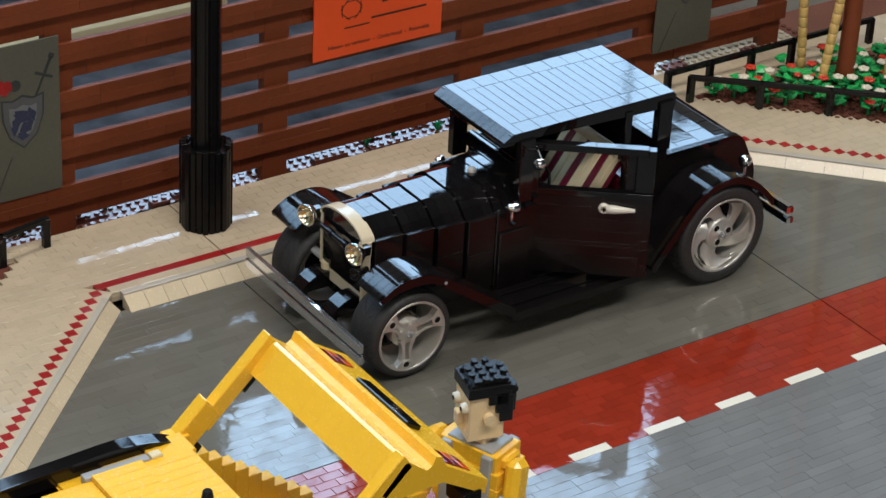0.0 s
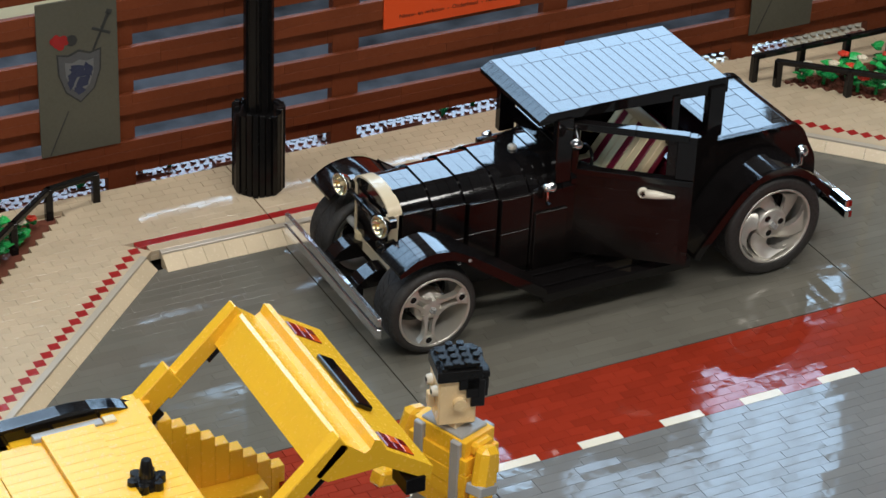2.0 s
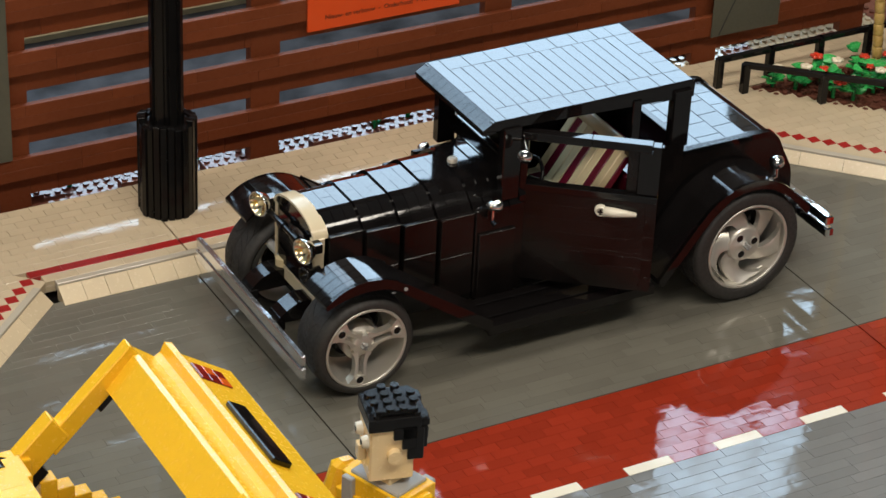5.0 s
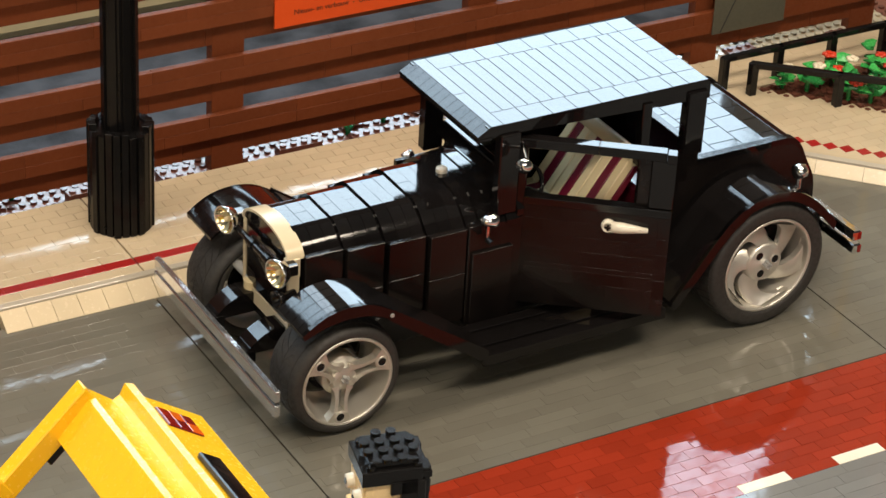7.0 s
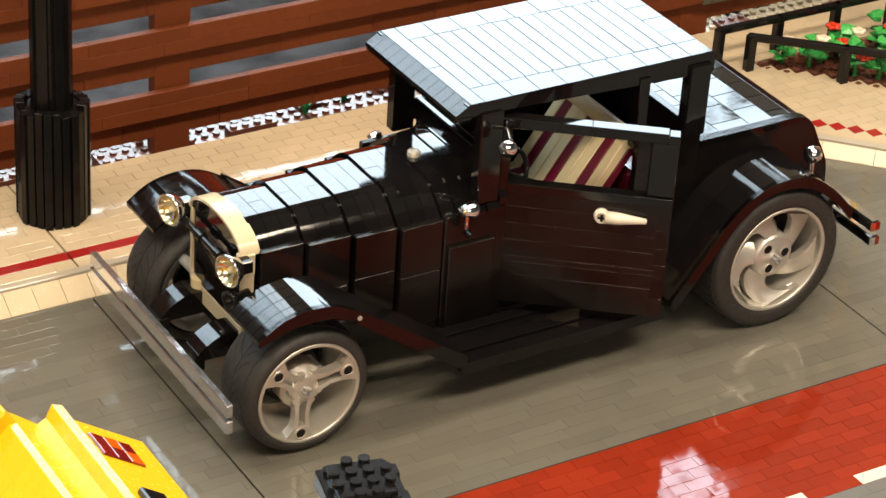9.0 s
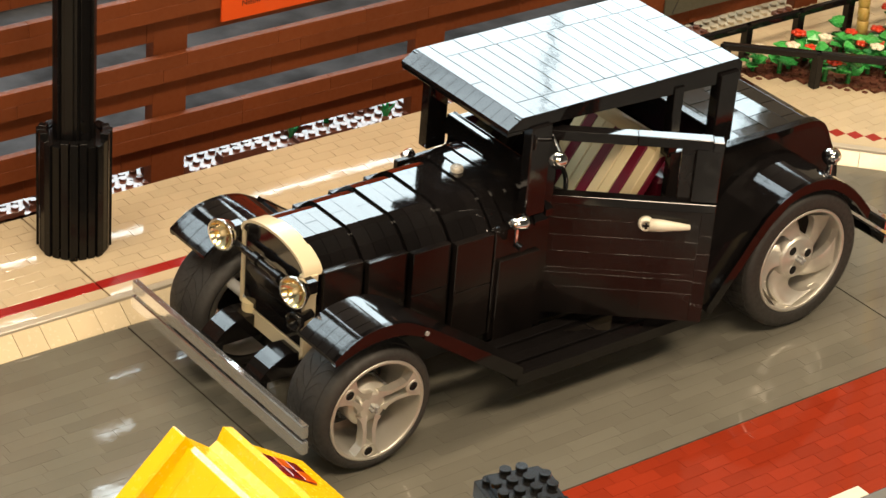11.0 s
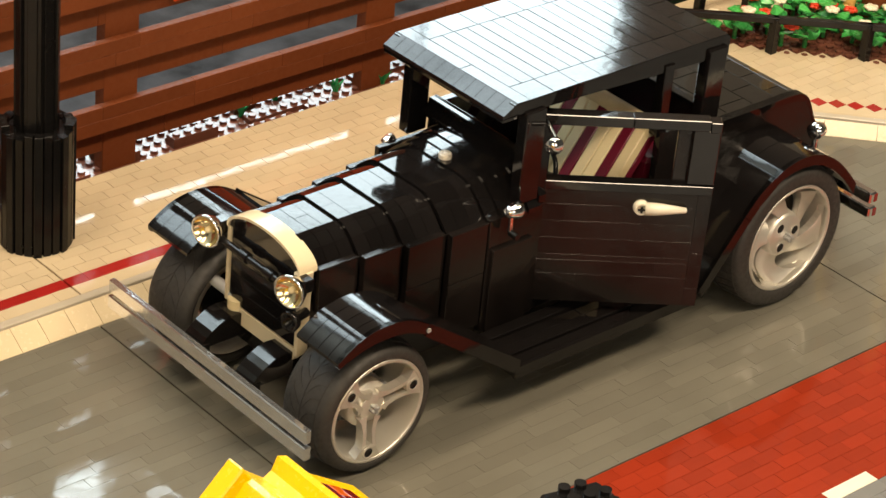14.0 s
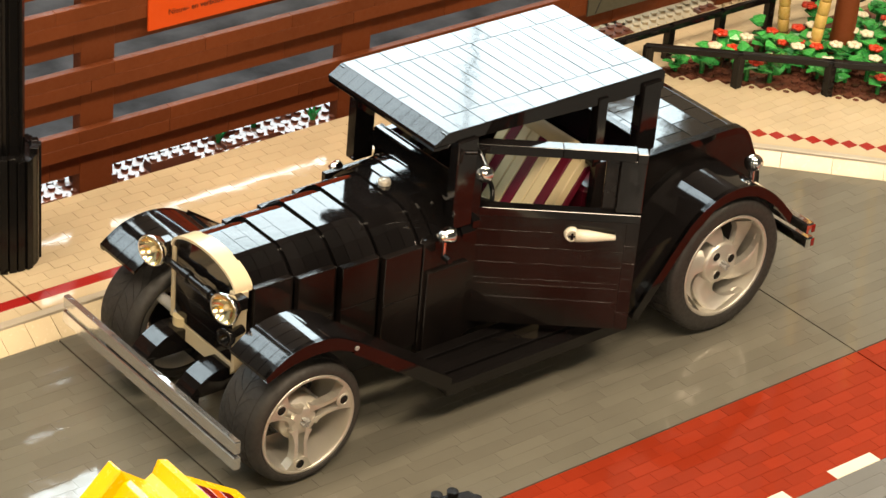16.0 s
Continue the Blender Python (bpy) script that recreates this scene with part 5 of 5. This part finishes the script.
    # rear mudguards, tail lamps and rear bumper
    for y0, y1 in ((17.0, 21.8), (32.6, 36.6)):
        pts = bend([(20.4, 4.2), (22.6, 7.0), (24.8, 9.7), (26.8, 11.0), (28.9, 11.4), (30.9, 11.0), (32.7, 9.8), (34.0, 8.5), (34.7, 7.7)], 2)
        fen = part("rear_mudguard", Geo().prism(pts + [(a + (0.35 if a < 26 else -0.1), b - 0.75) for a, b in pts[::-1]], 0.35, M(0, y0 if y0 < YC else y1 - 0.35, 0)), CARBLACK, car)
        arc_strip(fen, "mudguard_plate", pts, y0 + 0.02, y1, CARBLACK, 0.4, 2, gap=0.04, cuts=8)
        part("mudguard_wall", Geo().prism(pts[:-3] + [(34, 5.0), (21.0, 4.0)], 0.5, M(0, 21.2 if y0 < YC else 32.3, 0)), CARBLACK, fen)
    for y in near_far(19.4):
        tl = part("tail_lamp", Geo().lathe([(0.0, 0), (0.55, 0.02), (0.6, 0.4), (0.5, 0.8), (0.0, 0.82)], M(32.2, y, 11.2, 0, 90, 0), 16), CHROME, car, "small chrome tail lamp with a red lens")
        part("lens", Geo().cyl(0.45, 0.12, M(32.98, y, 11.2, 0, 90, 0), 14), TRED, tl)
        part("lamp_stem", Geo().cyl(0.2, 1.3, M(32.6, y, 9.7), 8), CHROME, tl)
    for z, e in ((5.85, 0.0), (4.7, 0.12)):
        rb = part("rear_bumper", Geo().box(36.6 + e, 37.3 + e, 17.0, 36.6, z - 0.42, z + 0.42, 0.1), CHROME, car)
        part("end_cap", Geo().box(37.0 + e, 37.32 + e, 16.95, 17.5, z - 0.3, z + 0.3, 0.03), TRED, rb)
    part("bumper_stay", Geo().box(35.0, 36.6, 21.0, 22.0, 4.4, 6.0, 0.1), BLACK, car)
    part("bumper_stay", Geo().box(35.0, 36.6, 32.0, 33.0, 4.4, 6.0, 0.1), BLACK, car)
    car.location.x += 0.65 * U


vintage_car()


# ---------------------------------------------------------------- the yellow car with its tailgate up
def yellow_car():
    c = thing("yellow_car", -48, -10, 0, "bright yellow brick-built car with its tailgate raised", "car")
    Y0, Y1 = -20.2, 0.6
    # roof of stepped plates, running away from the tailgate
    for k in range(5):
        x1 = -40.2 - 3.9 * k
        z = 17.2 + (0.25 if k == 1 else 0.0) - 0.12 * max(0, k - 1)
        for j in range(17):
            a = Y0 + 1.2 + j * 1.05
            if a + 1.05 < Y1 - 3.0:
                part("roof_tile", Geo().tile(x1 - 3.9 + 0.015, x1 - 0.015, a + 0.004, a + 1.046, z - 0.6, z, 0.012, tilt=0.0015), YELLOW, c)
    part("roof_bed", Geo().box(-62, -40.3, Y0 + 1, Y1 - 1.4, 15.2, 16.6, 0.1), YELLOW, c)
    part("roof_bed", Geo().box(-49, -40.2, Y1 - 4.4, Y1 - 1.4, 15.0, 16.4, 0.1), YELLOW, c)
    for k in range(4):
        part("roof_shoulder", Geo().tile(-43.2 - 3.4 * k, -39.9 - 3.4 * k, Y1 - 4.2, Y1 - 1.6, 15.0, 17.2 - 0.2 * k, 0.06), YELLOW, c)
    part("clear_strip", Geo().box(-48.5, -43.4, Y1 - 3.9, Y1 - 3.1, 16.6, 17.35, 0.05), GREYBAND, c)
    part("clear_strip", Geo().box(-43.3, -42.4, Y1 - 3.9, Y1 - 3.1, 16.6, 17.4, 0.05), CREAM, c)
    # black curved roof rail on the far edge
    rr = bend([(-64, 16.6), (-56, 17.5), (-49, 17.8), (-45.0, 17.9), (-42.0, 17.5), (-40.4, 16.9)], 3)
    rail_ = part("roof_rail", Geo().prism(rr + [(a, b - 1.5) for a, b in rr[::-1]], 1.2, M(0, Y1 - 2.5, 0)), CARBLACK, c, "black curved roof rail")
    arc_strip(rail_, "rail_plate", rr, Y1 - 2.6, Y1 - 1.25, CARBLACK, 0.3, 1, cuts=9)
    part("hinge_block", Geo().box(-40.9, -39.2, Y1 - 1.9, Y1 - 0.3, 15.2, 16.9, 0.08), YELLOW, c)
    part("hinge_block", Geo().box(-40.9, -39.2, Y0 + 0.3, Y0 + 1.9, 15.2, 16.9, 0.08), YELLOW, c)
    # body sides with stepped rear shoulders
    for ya, yb in ((Y1 - 1.6, Y1 - 0.4), (Y0 + 0.4, Y0 + 1.6)):
        for k in range(9):
            x0 = -38.6 + k * 1.12
            z = 15.0 - 0.72 * k
            part("shoulder_brick", Geo().box(x0, x0 + 1.11, ya, yb, 1.6 if k > 5 else 6.0, z, 0.05), YELLOW, c)
        part("body_side", Geo().box(-64, -38.62, ya, yb, 1.6, 13.6, 0.08), YELLOW, c)
    part("rear_sill", Geo().box(-30.6, -28.6, Y0 + 1.6, Y1 - 1.6, 1.6, 5.4, 0.08), YELLOW, c)
    part("boot_floor", Geo().box(-60, -30.6, Y0 + 1.6, Y1 - 1.6, 1.4, 2.2, 0.05), BLACK, c)
    part("boot_lining", Geo().box(-38.4, -37.6, Y0 + 1.6, Y1 - 1.6, 2.2, 11.0, 0.05), YELLOW, c)
    part("rear_lamp", Geo().box(-29.0, -28.4, Y1 - 2.4, Y1 - 0.5, 5.0, 8.0, 0.05), TRED, c)
    part("rear_lamp", Geo().box(-29.0, -28.4, Y0 + 0.5, Y0 + 2.4, 5.0, 8.0, 0.05), TRED, c)
    part("wheel_box", Geo().box(-38.3, -30.7, Y1 - 3.9, Y1 - 1.62, 2.2, 9.2, 0.08), YELLOW, c)
    for x in (-56, -34.5):
        for y, s in ((Y1 - 0.3, 1), (Y0 + 0.3, -1)):
            m = M(x, y, 4.4, 90 if s < 0 else -90)
            w = part("wheel", tyre_geo(4.4, 3, m @ M(0, 0, -3), 32), TYRE, c)
            part("rim", Geo().cyl(3.3, 0.4, m @ M(0, 0, -0.6), 24), RIM, w)
    an = part("aerial", Geo().cyl(0.62, 1.3, M(-43.2, -11.6, 17.7), 14, 0.36, c=0.06), BLACK, c, "small black roof aerial")
    part("aerial_foot", Geo().cyl(1.15, 0.6, M(-43.2, -11.6, 17.2), 8, 1.0, c=0.1), BLACK, an)
    for k in range(6):
        part("petal", Geo().cyl(0.4, 0.55, M(-43.2 + math.cos(k * 1.05), -11.6 + math.sin(k * 1.05), 17.2), 8), BLACK, an)
    # tailgate: two arms, then the lamp panel
    tg = part("tailgate", Geo().box(-32.9, -31.2, Y0 + 1.5, Y1 - 1.5, 19.4, 20.2, 0.1, None), YELLOW, c, "raised yellow tailgate with dark number plate")
    a0, a1 = Vector((-39.5, 0, 15.4)), Vector((-32.2, 0, 21.4))
    L = (a1 - a0).length
    ang = -math.degrees(math.atan2(a1.z - a0.z, a1.x - a0.x))
    for ya in (Y1 - 1.5, Y0 + 0.4):
        m = M(a0.x, 0, a0.z, 0, ang, 0)
        part("arm", Geo().box(2.2, L + 0.3, ya, ya + 1.1, -0.5, 0.75, 0.08, m), YELLOW, tg)
        part("arm", Geo().box(-0.6, 3.6, ya - 0.1, ya + 1.2, -0.2, 1.5, 0.08, m), YELLOW, tg)
        part("arm_pad", Geo().box(5.8, 8.6, ya + 0.2, ya + 0.9, -1.0, -0.5, 0.05, m), BLACK, tg)
        part("arm_pad", Geo().box(-0.6, 1.2, ya + 0.1, ya + 1.0, -1.0, -0.2, 0.05, m), BLACK, tg)
    # smooth band under the rear window, ledge, outer panel sloping down
    prof = [(-34.1, 19.8), (-32.3, 21.55), (-31.9, 21.5), (-30.5, 20.55), (-30.1, 20.75), (-29.8, 21.3), (-29.3, 21.15), (-28.9, 20.4), (-25.3, 18.35), (-25.5, 17.4), (-29.1, 19.3), (-33.2, 19.2)]
    n = 10
    for k in range(n):
        ya, yb = Y0 + 0.4 + (Y1 - 0.8 - Y0) * k / n, Y0 + 0.4 + (Y1 - 0.8 - Y0) * (k + 1) / n
        part("gate_section", Geo().prism(prof, yb - ya - 0.01, M(0, ya, 0)), YELLOW, tg)
    s = -math.degrees(math.atan2(18.35 - 20.4, 3.6))
    pm = M(-28.9, 0, 20.4, 0, s, 0)
    part("number_plate", Geo().box(0.5, 1.9, -13.6, -6.4, 0.0, 0.35, 0.08, pm), CARBLACK, tg, "blank black plate recess")
    for ya in (Y1 - 3.6, Y0 + 1.0):
        lp = part("lamp", Geo().box(0.35, 2.75, ya, ya + 2.0, 0.0, 0.06, 0.02, pm), MAROON, tg, "dark red lamp block with a small orange lens")
        for i in range(3):
            for k in range(2):
                lens = Geo().tile(0.4 + i * 0.78, 1.15 + i * 0.78, ya + 0.04 + k * 0.97, ya + 0.99 + k * 0.97, 0.0, 0.12, 0.04, pm, tilt=0.02)
                part("lens", lens, TORANGE if (i, k) in ((1, 1), (2, 0)) else TRED, lp)
    part("gate_lock", Geo().box(-27.4, -25.9, Y0 + 0.2, Y0 + 2.6, 16.8, 17.9, 0.06), BLACK, tg)
    c.location, c.scale = (-49.07 * U, -13.86 * U, 0), (1.0, 0.93, 1.165)


yellow_car()


# ---------------------------------------------------------------- toy figure beside the yellow car (one plain mesh)
def toy_figure(x, y):
    """A brick-built doll in a yellow safety vest: one mesh with several plain materials."""
    geos = []
    H = 14.0
    m = M(x, y, 0, 0, 0, 20)
    hm = M(x, y, 14.75, 0, 0, -14) @ Matrix.Scale(0.87, 4) @ M(0, 0, -15.2)

    def put(mat, *a, c=0.08, mm=None):
        g = Geo().box(*a, c, m if mm is None else mm)
        geos.append((g, mat))

    # legs and shoes
    for s in (-1.3, 1.3):
        put(CARBLACK, -1.5, 1.0, s - 1.0, s + 1.0, 0, 1.0)
        put(plastic("dark_blue_cloth", (0.02, 0.025, 0.05), 0.3) if s < 0 else geos[1][1], -0.9, 0.9, s - 0.9, s + 0.9, 1.0, 6.6)
    # trunk in courses
    for k, (w, d) in enumerate(((2.3, 1.5), (2.5, 1.6), (2.7, 1.7), (2.8, 1.75), (2.7, 1.7), (2.4, 1.5))):
        put(GREYBAND if k == 0 else YELLOW, -d, d, -w, w, 6.6 + 1.25 * k, 6.6 + 1.25 * k + 1.25, c=0.05)
    for s in (-1.7, 1.7):
        put(GREYBAND, -1.85, 1.85, s - 0.42, s + 0.42, 8.2, 14.05)
    put(GREYBAND, -1.3, 1.3, -1.9, 1.9, 13.6, 14.3)
    put(YELLOW, -0.9, 0.9, -2.9, 2.9, 12.9, 13.9, c=0.2)
    # arms
    for s in (-1, 1):
        g = Geo().box(-0.9, 0.9, -0.65, 0.65, -5.6, 0.2, 0.42, m @ M(-0.2, s * 3.35, 13.6, s * 6, 16, 0))
        geos.append((g, YELLOW))
        geos.append((Geo().box(-0.95, 0.95, -0.7, 0.7, -3.3, -2.5, 0.1, m @ M(-0.2, s * 3.35, 13.6, s * 6, 16, 0)), GREYBAND))
        geos.append((Geo().box(-1.9, 0.5, -0.6, 0.6, -0.6, 0.6, 0.2, m @ M(-2.0, s * 3.7, 8.6, 0, 20, 0)), YELLOW))
    # neck and head
    put(SKIN, -0.9, 0.9, -0.9, 0.9, 14.2, 15.4)
    put(SKIN, -1.75, 1.3, -1.55, 1.55, 15.2, 19.4, c=0.12, mm=hm)
    put(SKIN, -2.3, -1.75, -0.42, 0.42, 16.3, 17.5, mm=hm)
    for s in (-1, 1):
        geos.append((Geo().lathe([(0.0, 0.45), (0.42, 0.42), (0.48, 0.0)], hm @ M(-1.75, s * 0.85, 18.1, 0, -90, 0), 14), DASH))
        geos.append((Geo().cyl(0.2, 0.5, hm @ M(-1.75, s * 0.85, 18.1, 0, -90, 0), 10), CARBLACK))
        geos.append((Geo().cyl(0.52, 0.5, hm @ M(-0.1, s * 1.55, 17.3, -90 * s, 0, 0), 14), SKIN))
    # dark hair of studded plates with a ragged edge
    put(BLACK, -1.9, 1.7, -1.75, 1.75, 19.3, 20.3, c=0.05, mm=hm)
    put(BLACK, 0.8, 1.9, -1.8, 1.8, 16.9, 19.4, c=0.05, mm=hm)
    put(BLACK, 1.2, 2.2, -1.5, 1.5, 17.6, 20.0, c=0.05, mm=hm)
    for s in (-1, 1):
        for x0, z0 in ((-0.2, 18.6), (0.4, 17.8)):
            put(BLACK, x0, 1.4, s * 1.72 - 0.14, s * 1.72 + 0.14, z0, 19.5, c=0.04, mm=hm)
    put(BLACK, -1.4, 1.5, -1.45, 1.45, 20.3, 20.75, c=0.05, mm=hm)
    for i in range(4):
        for j in range(4):
            inner = 0 < i < 3 or 0 < j < 3
            geos.append((Geo().cyl(0.31, 0.24, hm @ M(-1.3 + 0.9 * i, -1.35 + 0.9 * j, 20.75 if inner else 20.3), 12), BLACK))
    for i in range(10):
        a, zz = R.uniform(-1.4, 1.4), R.uniform(17.4, 19.9)
        put(BLACK, 1.7, 2.3, a - 0.45, a + 0.45, zz, zz + 0.4, c=0.03, mm=hm)
    allg, mats, index = Geo(), [], []
    for g, mt in geos:
        if mt not in mats:
            mats.append(mt)
        allg.add(g.v, g.f)
        allg.smooth[-len(g.f):] = g.smooth
        index += [mats.index(mt)] * len(g.f)
    me = allg.mesh("toy_figure", mats[0])
    for mt in mats[1:]:
        me.materials.append(mt)
    me.polygons.foreach_set("material_index", index)
    fig = new("toy_figure", me)
    fig.matrix_world = spot(x - 1.0, y - 0.3, 0) @ Matrix.Scale(1.08, 4) @ spot(-x, -y, 0)
    tagged(fig, "brick-built toy figure in a yellow safety vest", "toy figure")


toy_figure(-17.4, -10.8)
